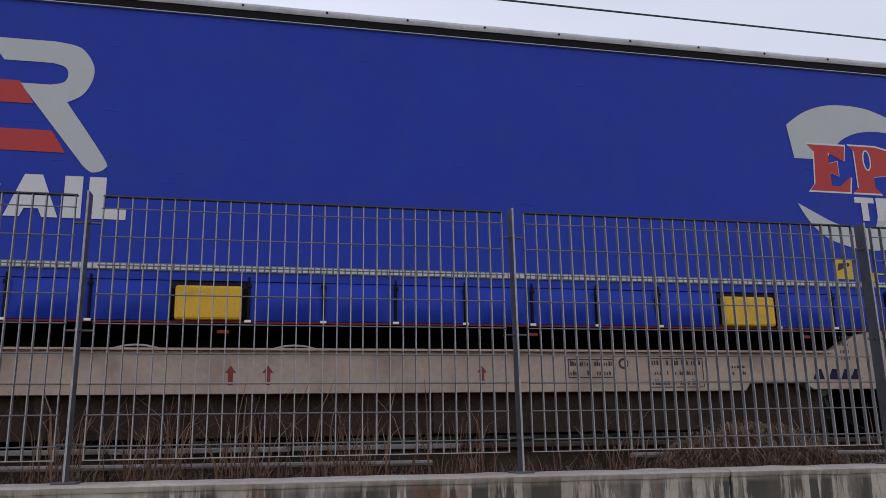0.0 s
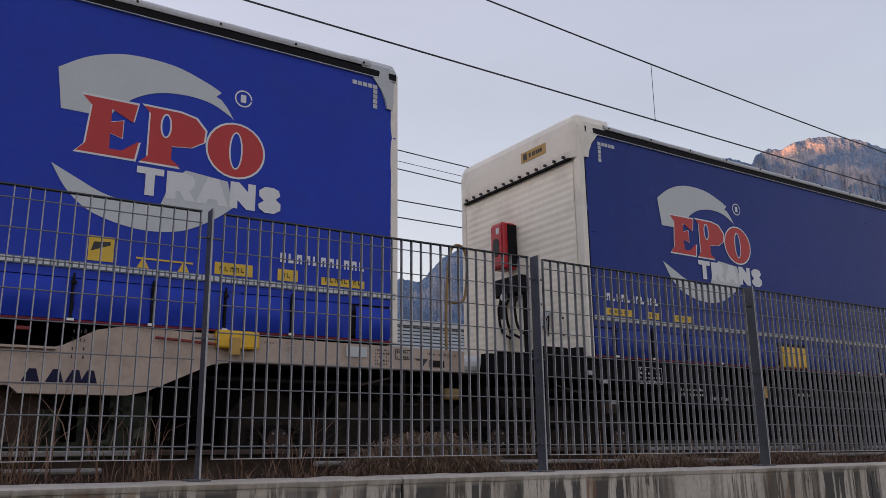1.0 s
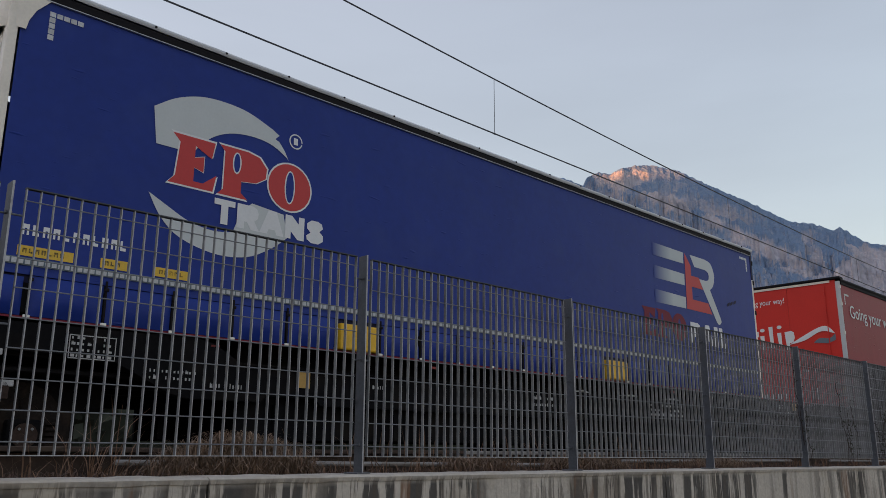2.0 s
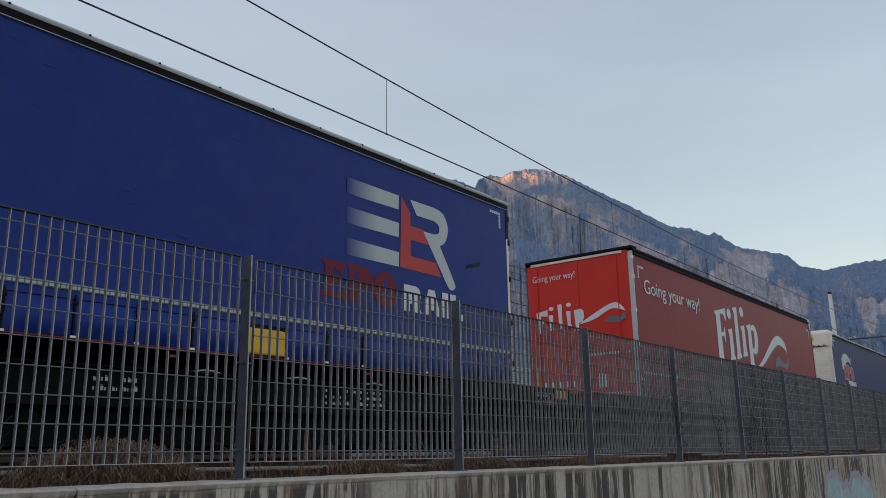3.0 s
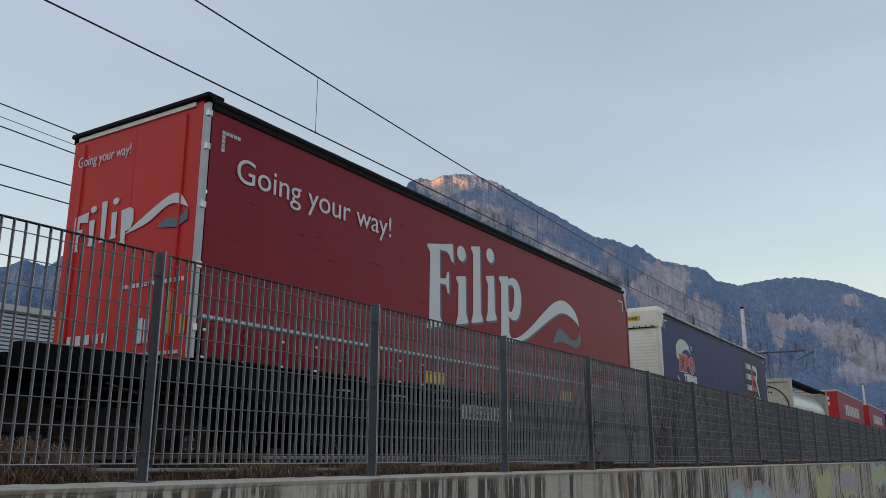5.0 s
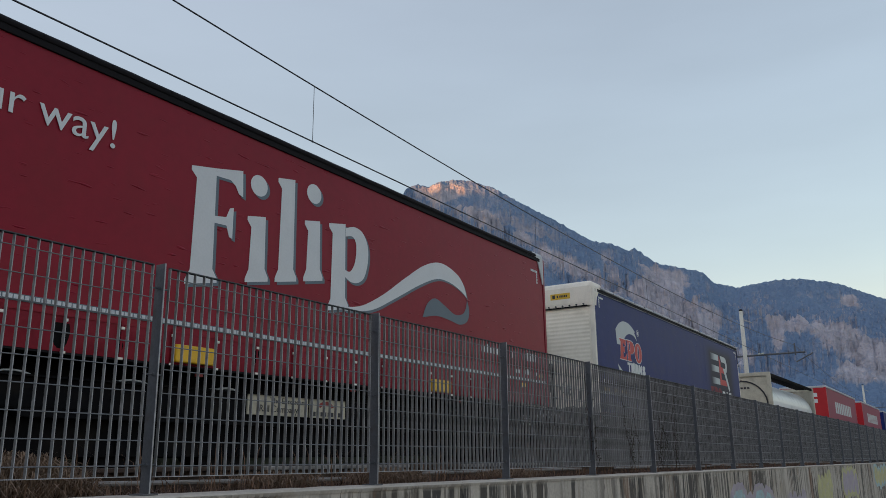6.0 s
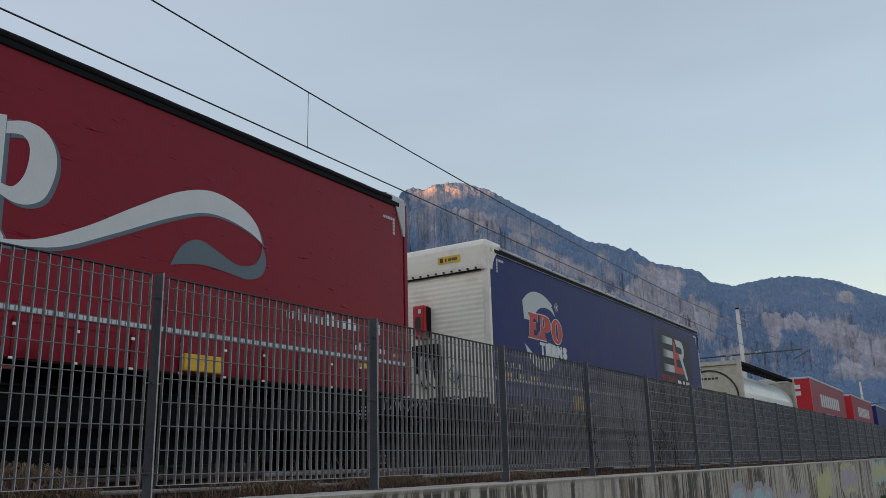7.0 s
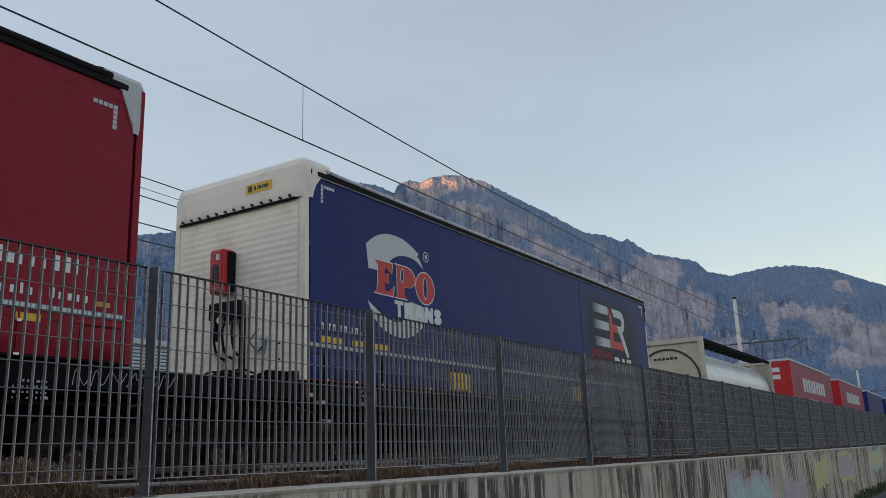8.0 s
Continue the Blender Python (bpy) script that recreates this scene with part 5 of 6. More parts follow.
# second blue trailer, nose to the left
t2 = trailer(10.90, "curtain_side_trailer", "royal blue curtain-sided semi-trailer with a ribbed white nose", "blue2", roof_m="capgrey")
crescent_logo(t2, 1.42, 2.43, "blue2")
stripe_logo(t2, 11.05, 2.40, (0.0105, 0.032, 0.225))
red_slabs(t2, 9.58, 1.83, 0.86, "blue2", "printdark", "printdark")
pale_bars(t2, 11.12, 1.82, (0.36, 0.38, 0.14, 0.30), 0.36, 0.05, ("shoulder", "taper", "bar", "foot"))
code_bars(t2, 0.22, 1.69, 11, 0.082, 0.09, M["printwhite"])
for x0, x1 in ((0.2, 0.65), (0.88, 1.12), (1.38, 1.72)):
    rect("yellow_plate", x0, x1, 1.515, 1.60, M["sign"], t2)
    code_bars(t2, x0 + 0.04, 1.54, int((x1 - x0 - 0.06) / 0.05), 0.05, 0.04, M["ink"])
for dx, dz in ((0, 0), (0.12, 0.03), (0.26, 0.07)):
    flat("tarp_patch", [(12.55 + dx, 2.62 + dz), (12.66 + dx, 2.66 + dz), (12.68 + dx, 2.72 + dz), (12.57 + dx, 2.68 + dz)], M["navy2"], t2)
settle(t2, 10.90)

# red trailer, doors to the left
t3 = trailer(29.36, "curtain_side_trailer", "dark red curtain-sided semi-trailer with a slogan and swoosh print", "red", nose_right=True, kind="red")
lettering("slogan", "Going your way!", 0.44, 0.46, -0.012, 3.15, M["printwhite"], t3, 0, width=3.14)


RISE = 0.19          # the whole print climbs a little along the trailer


def stem(th, x0, x1, zb, zt, dot=None):
    """An upright pale bar with flared ends and a slate shade, with a dot over it where asked."""
    w = x1 - x0
    for m, dx, dz, y in (("printslate", 0.045, -0.03, -0.009), ("printwhite", 0, 0, -0.014)):
        q = [(0.0, zb), (w, zb), (w, zb + 0.05), (w * 0.84, zb + 0.16), (w * 0.80, zt), (0, zt), (0.0, zt - 0.05), (w * 0.18, zt - 0.14), (w * 0.14, zb + 0.16), (0, zb + 0.05)]
        flat("stem", [(x0 + a + dx, b + dz + RISE * a) for a, b in q], M[m], th, y)
        if dot:
            flat("dot", [(a + dx, b + dz) for a, b in arc(dot[0], dot[1], 0.145, 0.135, 0, 360, 24)[:-1]], M[m], th, y)


def swoosh_print(th):
    up = curve_pts([(7.35, 2.06), (7.75, 2.14), (8.25, 2.38), (8.8, 2.72), (9.35, 3.03), (9.83, 3.16), (10.3, 3.08), (10.55, 2.92), (10.66, 2.70)], 6) + \
        curve_pts([(10.66, 2.70), (10.45, 2.80), (10.1, 2.88), (9.71, 2.87), (9.2, 2.68), (8.5, 2.34), (7.95, 2.10), (7.35, 2.01)], 6)[1:]
    dn = curve_pts([(9.28, 2.18), (9.42, 2.42), (9.66, 2.54), (9.95, 2.46), (10.25, 2.36), (10.50, 2.40), (10.62, 2.52), (10.66, 2.68)], 5) + \
        curve_pts([(10.66, 2.68), (10.73, 2.48), (10.66, 2.30), (10.42, 2.21), (10.1, 2.24), (9.7, 2.26), (9.28, 2.18)], 5)[1:-1]
    for m, dx, dz, y in (("printslate", 0.075, -0.03, -0.010), ("printwhite", 0.04, 0, -0.015)):
        flat("swoosh", [(a + dx, b + dz) for a, b in up], M[m], th, y)
    flat("lower_swoosh", [(a + 0.04, b) for a, b in dn], M["printslate"], th, -0.019)


stem(t3, 4.63, 5.09, 1.91, 3.28)
for m, dx, dz, y in (("printslate", 0.045, -0.03, -0.0095), ("printwhite", 0, 0, -0.0175)):
    flat("upper_arm", [(a + dx, b + dz) for a, b in ((5.00, 3.35), (5.41, 3.44), (5.43, 3.11), (5.36, 3.13), (5.30, 3.22), (5.22, 3.27), (5.00, 3.26))], M[m], t3, y)
    flat("middle_arm", [(a + dx, b + dz) for a, b in ((4.98, 2.77), (5.18, 2.80), (5.23, 2.92), (5.29, 2.94), (5.29, 2.56), (5.24, 2.57), (5.19, 2.70), (4.98, 2.69))], M[m], t3, y)
stem(t3, 5.52, 5.90, 2.08, 2.90, dot=(5.69, 3.33))
stem(t3, 6.02, 6.41, 2.17, 3.53)
stem(t3, 6.54, 6.92, 2.27, 3.09, dot=(6.71, 3.50))
stem(t3, 7.03, 7.47, 1.96, 3.17)
for m, dx, dz, y in (("printslate", 0.075, -0.03, -0.0095), ("printwhite", 0.03, 0, -0.0175)):
    bow = curve_pts([(7.36, 3.18), (7.55, 3.24), (7.74, 3.20), (7.86, 3.04), (7.88, 2.82), (7.80, 2.56), (7.66, 2.45), (7.50, 2.43), (7.36, 2.48)], 5) + curve_pts([(7.36, 2.58), (7.48, 2.58), (7.58, 2.74), (7.60, 2.98), (7.52, 3.09), (7.36, 3.06)], 4)
    flat("bow", [(a + dx, b + dz) for a, b in bow], M[m], t3, y)
swoosh_print(t3)
word_bars(t3, 11.15, 13.62, 1.835, 0.15, 22, M["printwhite"], 3)
word_bars(t3, 12.45, 13.40, 1.57, 0.10, 10, M["printwhite"], 4)
rect("yellow_plate", 12.62, 12.86, 1.33, 1.40, M["sign"], t3, -0.02)
rect("orange_lamp", 13.42, 13.58, 1.55, 1.60, M["ochre"], t3, -0.02)


def end_print(th):
    """Slogan, stems and swoosh on the red end doors, facing along the train."""
    holder = th
    lettering("slogan", "Going your way!", 0.20, -0.014, 2.42, 3.61, M["printwhite"], holder, -90, width=1.06)
    for k, (y0, y1, zb, zt, dot) in enumerate(((2.49, 2.26, 2.46, 2.92, 0), (2.16, 2.02, 2.50, 2.84, 2.98), (1.92, 1.78, 2.52, 3.05, 0), (1.70, 1.56, 2.54, 2.88, 3.02), (1.50, 1.34, 2.44, 2.88, 0))):
        y0, y1 = y0 * 0.945, y1 * 0.945
        w = y0 - y1
        bm = B()
        if k == 0:
            q = [(0, zb), (w * 0.62, zb), (w * 0.52, zb + 0.05), (w * 0.52, zb + 0.2), (w * 0.85, zb + 0.21), (w * 0.85, zb + 0.29), (w * 0.52, zb + 0.28), (w * 0.52, zt - 0.08), (w * 1.3, zt - 0.10), (w * 1.3, zt + 0.04), (0, zt), (w * 0.12, zb + 0.05)]
        elif k == 4:
            q = [(0, zb), (w * 0.8, zb), (w * 0.7, zb + 0.05), (w * 0.7, zb + 0.16), (w * 1.3, zb + 0.18), (w * 1.6, zb + 0.28), (w * 1.5, zt - 0.02), (w * 1.1, zt + 0.02), (0, zt), (w * 0.2, zb + 0.06)]
        else:
            q = [(0, zb), (w, zb), (w * 0.8, zb + 0.06), (w * 0.8, zt), (0, zt), (w * 0.2, zb + 0.06)]
        prism(bm, q, -0.003, 0)
        bmesh.ops.transform(bm, matrix=pose(-0.012, y0, 0, 0, 0, -90), verts=bm.verts[:])
        part("stem", bm, M["printwhite"], holder)
        if dot:
            bm = B()
            prism(bm, arc(w * 0.5, dot, 0.06, 0.045, 0, 360, 14)[:-1], -0.003, 0)
            bmesh.ops.transform(bm, matrix=pose(-0.012, y0, 0, 0, 0, -90), verts=bm.verts[:])
            part("dot", bm, M["printwhite"], holder)
    up = curve_pts([(0.0, 0.0), (0.35, 0.18), (0.75, 0.36), (0.96, 0.36), (1.12, 0.18)], 6) + curve_pts([(1.12, 0.18), (0.8, 0.26), (0.4, 0.08), (0.0, 0.0)], 6)[1:-1]
    for name, pts, m in (("swoosh", up, "printwhite"), ("lower_swoosh", curve_pts([(0.60, 0.0), (0.75, 0.10), (0.98, 0.08), (1.12, 0.18)], 5) + [(1.12, 0.03), (0.95, -0.04)], "printslate")):
        bm = B()
        prism(bm, pts, -0.003, 0)
        bmesh.ops.transform(bm, matrix=pose(-0.012, 1.33, 2.56, 0, 0, -90), verts=bm.verts[:])
        part(name, bm, M[m], holder)
    for i in range(16):
        part("code_bar", box(B(), -0.014, -0.010, 0.19 + 0.07 * i, 0.235 + 0.07 * i, 1.875, 1.925), M["printwhite"], holder)
    for i in range(5):
        part("code_bar", box(B(), -0.014, -0.010, 1.46 + 0.17 * i, 1.56 + 0.17 * i, 1.26, 1.38), M["printwhite"], holder)
    for y, z0, z1, m in ((0.83, 1.21, 1.50, "printwhite"), (0.72, 1.21, 1.48, "printwhite"), (0.34, 1.29, 1.77, "ochre"), (2.35, 1.3, 1.71, "ochre"), (0.12, 1.28, 1.50, "sign")):
        part("door_mark", box(B(), -0.02, -0.010, y, y + 0.08, z0, z1), M[m], holder)
    part("end_bar", box(B(), -0.016, -0.010, 0.2, 1.9, 1.06, 1.10), M["reflect"], holder)


end_print(t3)
settle(t3, 29.36)

# navy trailer
t4 = trailer(45.94, "curtain_side_trailer", "dark navy curtain-sided semi-trailer with a ribbed white nose", "navy")
crescent_logo(t4, 1.42, 2.36, "navy")
rect("dark_print_panel", 9.2, 13.1, 1.52, 3.72, soft_panel(9.2, 13.1, 1.3 - RAIL, 3.72 - RAIL, 0.8, (0.015, 0.026, 0.138), (0.007, 0.008, 0.034)), t4, -0.006)
stripe_logo(t4, 10.95, 2.36, (0.008, 0.009, 0.042))
red_slabs(t4, 9.62, 1.80, 0.86, "navy2", "printdark", "printdark")
pale_bars(t4, 11.12, 1.80, (0.36, 0.38, 0.14, 0.30), 0.36, 0.05, ("shoulder", "taper", "bar", "foot"))
code_bars(t4, 0.22, 1.69, 11, 0.082, 0.09, M["printwhite"])
for x0, x1 in ((0.2, 0.65), (0.88, 1.12), (1.38, 1.72)):
    rect("yellow_plate", x0, x1, 1.515, 1.60, M["sign"], t4)
settle(t4, 45.94)


def plain_trailer(u, label, body, end):
    """A far trailer: curtain, roof, end panel, pale print bars."""
    th = thing("curtain_side_trailer", label, "semi-trailer", group="trailers on the train")
    part("curtain", curtain(B(), 0.1, LEN - 0.1, 1.0, 3.85, 0.0, u, 0.006, 40, 6), M[body], th, smooth=True)
    part("curtain", curtain(B(), 0.1, LEN - 0.1, 1.0, 3.85, WID, u + 2, 0.006, 20, 3), M[body], th, smooth=True)
    part("roof", box(B(), 0, LEN, -0.03, WID + 0.03, 3.86, 3.98, 0.03), M["capgrey"], th)
    part("end_panel", box(B(), 0.0, 0.06, 0.1, WID - 0.1, 1.0, 3.86), M[end], th)
    for x in (0, LEN - 0.12):
        for y in (-0.01, WID - 0.11):
            part("corner_post", box(B(), x, x + 0.12, y, y + 0.12, 1.0, 3.9, 0.01), M[end], th)
    part("floor_frame", box(B(), 0.05, LEN - 0.05, 0.02, WID - 0.02, 0.9, 1.05), M["wagondark"], th)
    if end == "boxred":
        for i in range(9):
            rect("print_bar", 3.2 + 0.85 * i, 3.85 + 0.85 * i, 2.5, 3.2, M["print"], th)
        for i in range(12):
            rect("print_bar", 4.6 + 0.5 * i, 4.98 + 0.5 * i, 1.9, 2.15, M["print"], th)
        for z in (3.0, 3.35):
            for i in range(4):
                part("print_bar", box(B(), -0.004, 0.0, 0.5 + 0.42 * i, 0.85 + 0.42 * i, z, z + 0.22), M["printwhite"], th)
    running_gear(th)
    return settle(th, u)


def tank_container(u):
    """A tank in an open steel frame, with a dark walkway on top."""
    th = thing("tank_container", "white tank container in a cream frame with a dark walkway", "tank container")
    L = 11.2
    bm = B()
    rod(bm, (0.35, WID / 2, 2.15), (L - 0.35, WID / 2, 2.15), 1.14, 40)
    part("tank", bm, M["tank"], th, smooth=False)
    for x in (0.0, L - 0.16):
        for y in (0.0, WID - 0.16):
            part("frame_post", box(B(), x, x + 0.16, y, y + 0.16, 0.92, 3.5, 0.01), M["tankcream"], th)
        part("frame_beam", box(B(), x, x + 0.16, 0.16, WID - 0.16, 3.34, 3.5, 0.01), M["tankcream"], th)
        part("frame_beam", box(B(), x, x + 0.16, 0.16, WID - 0.16, 0.92, 1.1, 0.01), M["tankcream"], th)
        plate = [(0.16, 1.1), (WID - 0.16, 1.1), (WID - 0.16, 3.34), (0.16, 3.34)]
        bm = B()
        prism(bm, plate, x + 0.06, x + 0.10)
        bmesh.ops.transform(bm, matrix=pose(0, 0, 0, 0, 0, 90) @ pose(0, 0, 0), verts=bm.verts[:])
        bmesh.ops.scale(bm, vec=(-1, 1, 1), verts=bm.verts[:])
        part("end_plate", bm, M["tankcream"], th)
    ring = arc(WID / 2, 2.15, 1.10, 1.05, 0, 350, 30) + arc(WID / 2, 2.15, 1.04, 0.99, 350, 0, 30)
    bm = B()
    prism(bm, ring, 0.0, 0.03)
    bmesh.ops.transform(bm, matrix=Matrix(((0, 1, 0, 0.03), (1, 0, 0, 0), (0, 0, 1, 0), (0, 0, 0, 1))), verts=bm.verts[:])
    part("end_rim", bm, M["ink"], th)
    for i in range(6):
        part("code_bar", box(B(), 0.05, 0.058, 0.9 + 0.14 * i, 1.0 + 0.14 * i, 2.82, 2.90), M["ink"], th)
    for y in (0.05, WID - 0.15):
        part("side_rail", box(B(), 0.16, L - 0.16, y, y + 0.10, 3.36, 3.48, 0.01), M["wagondark"], th)
        part("bottom_rail", box(B(), 0.16, L - 0.16, y, y + 0.12, 0.92, 1.06, 0.01), M["tankcream"], th)
    for i in range(16):
        part("walkway_slat", box(B(), 0.5 + 0.65 * i, 0.9 + 0.65 * i, 0.15, 0.75, 3.40, 3.44), M["wagondark"], th)
    return settle(th, u)


tank_container(65.4)
plain_trailer(81.3, "bright red curtain-sided semi-trailer with rows of pale print", "redfar", "boxred")
plain_trailer(99.2, "bright red curtain-sided semi-trailer with rows of pale print", "redfar", "boxred")
plain_trailer(116.6, "dark slate-blue curtain-sided semi-trailer", "navy", "navy")
plain_trailer(134.0, "dark slate-blue curtain-sided semi-trailer", "navy", "navy")


# ---- wagons
WHEEL_R = 0.42
WHEELS = []


def bogie(th, x):
    fr = part("bogie_frame", box(B(), x - 1.3, x + 1.3, 0.30, 0.42, -0.06, 0.30, 0.03), M["soot"], th)
    part("bogie_frame", box(B(), x - 1.3, x + 1.3, 2.13, 2.25, -0.02, 0.22, 0.02), M["soot"], th)
    part("bolster", box(B(), x - 0.25, x + 0.25, 0.35, 2.2, 0.05, 0.45, 0.02), M["soot"], th)
    for dx in (-0.9, 0.9):
        ws = new("wheelset")
        ws.parent = th
        ws.location = (x + dx, 1.27, RAIL + WHEEL_R)
        part("axle", rod(B(), (0, -0.95, 0), (0, 0.95, 0), 0.08, 12), M["soot"], ws)
        for y in (-0.78, 0.68):
            bm = B()
            rod(bm, (0, y, 0), (0, y + 0.11, 0), WHEEL_R, 28)
            rod(bm, (0, y - 0.02, 0), (0, y + 0.13, 0), 0.14, 14)
            for a in range(4):
                c, s = math.cos(a * math.pi / 2), math.sin(a * math.pi / 2)
                rod(bm, (0.25 * c, y - 0.012, 0.25 * s), (0.25 * c, y, 0.25 * s), 0.05, 10)
            part("wheel", bm, M["soot"], ws)
        WHEELS.append(ws)
        ab = part("axle_box", box(B(), x + dx - 0.14, x + dx + 0.14, 0.22, 0.36, -0.05, 0.22, 0.03), M["wagondark"], th)
        part("box_cover", rod(B(), (x + dx, 0.195, 0.09), (x + dx, 0.225, 0.09), 0.10, 14), M["rust"], ab)
        for a in range(4):
            c, s_ = 0.072 * math.cos(a * math.pi / 2 + 0.8), 0.072 * math.sin(a * math.pi / 2 + 0.8)
            part("cover_bolt", rod(B(), (x + dx + c, 0.185, 0.09 + s_), (x + dx + c, 0.197, 0.09 + s_), 0.012, 6), M["galvside"], ab)
        part("brake_block", box(B(), x + dx * 0.42 - 0.05, x + dx * 0.42 + 0.05, 0.46, 0.60, -0.02, 0.28, 0.015), M["rust"], th)
        part("brake_link", rod(B(), (x + dx * 0.42, 0.44, 0.30), (x + dx * 0.2, 0.44, 0.60), 0.02, 6), M["soot"], th)
        for k in (-0.22, 0.22):
            bm = B()
            for i in range(5):
                rod(bm, (x + dx + k, 0.32, 0.0 + 0.045 * i), (x + dx + k, 0.32, 0.025 + 0.045 * i), 0.06, 10)
            part("spring", bm, M["soot"], th)


def end_gear(th, x, way):
    """Buffers, hook, hoses, steps and levers at one end of a wagon; way: 1 for the end at the greater x."""
    for y in (0.42, 2.13):
        bf = part("buffer", rod(B(), (x, y, 0.72), (x + way * 0.42, y, 0.72), 0.085, 14), M["wagondark"], th)
        part("buffer_head", rod(B(), (x + way * 0.42, y, 0.72), (x + way * 0.46, y, 0.72), 0.22, 20), M["soot"], bf)
        part("buffer_foot", box(B(), min(x, x - way * 0.05), max(x, x - way * 0.05), y - 0.17, y + 0.17, 0.55, 0.89, 0.01), M["wagondark"], bf)
    part("coupling_hook", sweep(B(), [(x, 1.27, 0.70), (x + way * 0.25, 1.27, 0.70), (x + way * 0.34, 1.27, 0.62), (x + way * 0.30, 1.27, 0.50), (x + way * 0.22, 1.27, 0.48)], 0.035, 8), M["soot"], th)
    for y in (0.85, 1.75):
        part("brake_hose", sweep(B(), curve_pts([(x, y, 0.62), (x + way * 0.20, y, 0.55), (x + way * 0.30, y - 0.02, 0.30), (x + way * 0.42, y, 0.22)], 5), 0.024, 8), M["black"], th)
    for z in (0.12, 0.40):
        part("foot_step", box(B(), x - way * 0.55 - 0.17, x - way * 0.55 + 0.17, 0.0, 0.14, z, z + 0.025, 0.004), M["soot"], th)
    for dx in (-0.16, 0.16):
        part("step_hanger", box(B(), x - way * 0.55 + dx - 0.012, x - way * 0.55 + dx + 0.012, 0.04, 0.06, 0.12, 0.76), M["soot"], th)
    part("lever", rod(B(), (x - way * 0.9, 0.0, 0.66), (x - way * 1.25, -0.02, 0.58), 0.012, 6), M["rust"], th)


def hitch(th, x):
    """The trestle that carries a trailer's king pin: sloping plates on struts."""
    for y0, y1, z in ((0.22, 0.78, 0.99), (1.0, 1.62, 1.02)):
        bm = B()
        prism(bm, [(y0, 0.86), (y1, 0.86), (y1, z), (y0, z + 0.13)], x - 0.30, x + 0.10)
        bmesh.ops.transform(bm, matrix=Matrix(((0, 1, 0, 0), (1, 0, 0, 0), (0, 0, 1, 0), (0, 0, 0, 1))), verts=bm.verts[:])
        bmesh.ops.recalc_face_normals(bm, faces=bm.faces[:])
        part("hitch_plate", bm, M["wagondark"], th)
    for y in (0.5, 1.3):
        part("hitch_strut", rod(B(), (x - 0.55, y, 0.86), (x - 0.1, y, 1.0), 0.03, 8), M["soot"], th)
    part("red_lever", rod(B(), (x + 0.20, 0.02, 0.80), (x + 0.20, 0.02, 0.97), 0.014, 6), M["arrow"], th)
    for dx, dz, w in ((0.20, 0.79, 0.09), (0.42, 0.70, 0.12), (0.5, 0.46, 0.15)):
        part("fitting", box(B(), x + dx, x + dx + w, -0.02, 0.05, dz, dz + 0.05, 0.006), M["stencil"], th)
    part("release_valve", box(B(), x + 0.45, x + 0.62, -0.02, 0.10, 0.36, 0.50, 0.01), M["rust"], th)


def wagon(u, L, paint, label, bogies, pale=False):
    """A pocket wagon: kinked side sills, a sunk floor between them, bogies at the ends."""
    th = thing("pocket_wagon", label, "railway wagon", group="wagons of the train")
    c = L / 2
    k = c - 4.0      # where the sill starts to rise

    def sill(y):
        half = [(k - 0.9, 0.43), (k - 0.85, 0.50), (k - 0.25, 0.50), (k - 0.18, 0.44), (k + 0.62, 0.44), (k + 0.78, 0.48), (k + 1.30, 0.72), (k + 1.5, 0.75), (c - 0.05, 0.75),
                (c - 0.05, 0.97), (k + 1.0, 0.99), (k + 0.65, 1.02), (k + 0.35, 0.96), (k + 0.1, 0.82), (k - 0.05, 0.78)]
        pts = [(c + x, z) for x, z in half] + [(c - x, z) for x, z in reversed(half)]
        return part("side_sill", prism(B(), pts, y, y + 0.12), M[paint], th)
    s = sill(0.02)
    sill(WID - 0.14)
    part("sill_flange", box(B(), c - k - 0.05, c + k + 0.05, -0.03, 0.16, 0.782, 0.80), M[paint], s)
    part("weld_seam", box(B(), c - k, c + k, 0.012, 0.02, 0.515, 0.525), M[paint], s)
    part("pocket_floor", box(B(), c - k, c + k, 0.14, WID - 0.14, -0.14, -0.03), M["wagondark"], th)
    for y in (0.155, WID - 0.205):
        part("pocket_wall", box(B(), c - k, c + k, y, y + 0.05, 0.08, 0.75), M["rust" if pale else "wagondark"], th)
    for i in range(int(2 * k / 1.6)):
        part("cross_rib", box(B(), c - k + 0.4 + 1.6 * i, c - k + 0.5 + 1.6 * i, 0.10, 0.155, 0.09, 0.43), M["rust" if pale else "wagondark"], th)
    for x0, x1 in ((0.05, c - k - 0.9), (c + k + 0.9, L - 0.05)):
        part("end_platform", box(B(), x0, x1, 0.14, WID - 0.14, 0.72, 0.86), M["wagondark"], th)
        part("centre_sill", box(B(), x0 + 0.3, x1 - 0.3, 1.0, 1.55, 0.02, 0.72, 0.01), M["wagondark"], th)
        part("brake_rigging", box(B(), x0 + 0.1, x1 - 0.2, 0.62, 0.66, 0.30, 0.70, 0.01), M["wagondark"], th)
        part("king_pin_support", box(B(), (x0 + x1) / 2 - 0.5, (x0 + x1) / 2 + 0.5, 0.8, 1.75, 0.86, 1.05), M["wagondark"], th)
    part("brake_pipe", rod(B(), (0.3, 0.25, 0.62), (L - 0.3, 0.25, 0.62), 0.025, 6), M["black"], th)
    for x in bogies:
        bogie(th, x)
    end_gear(th, 0.05, -1)
    end_gear(th, L - 0.05, 1)
    return th


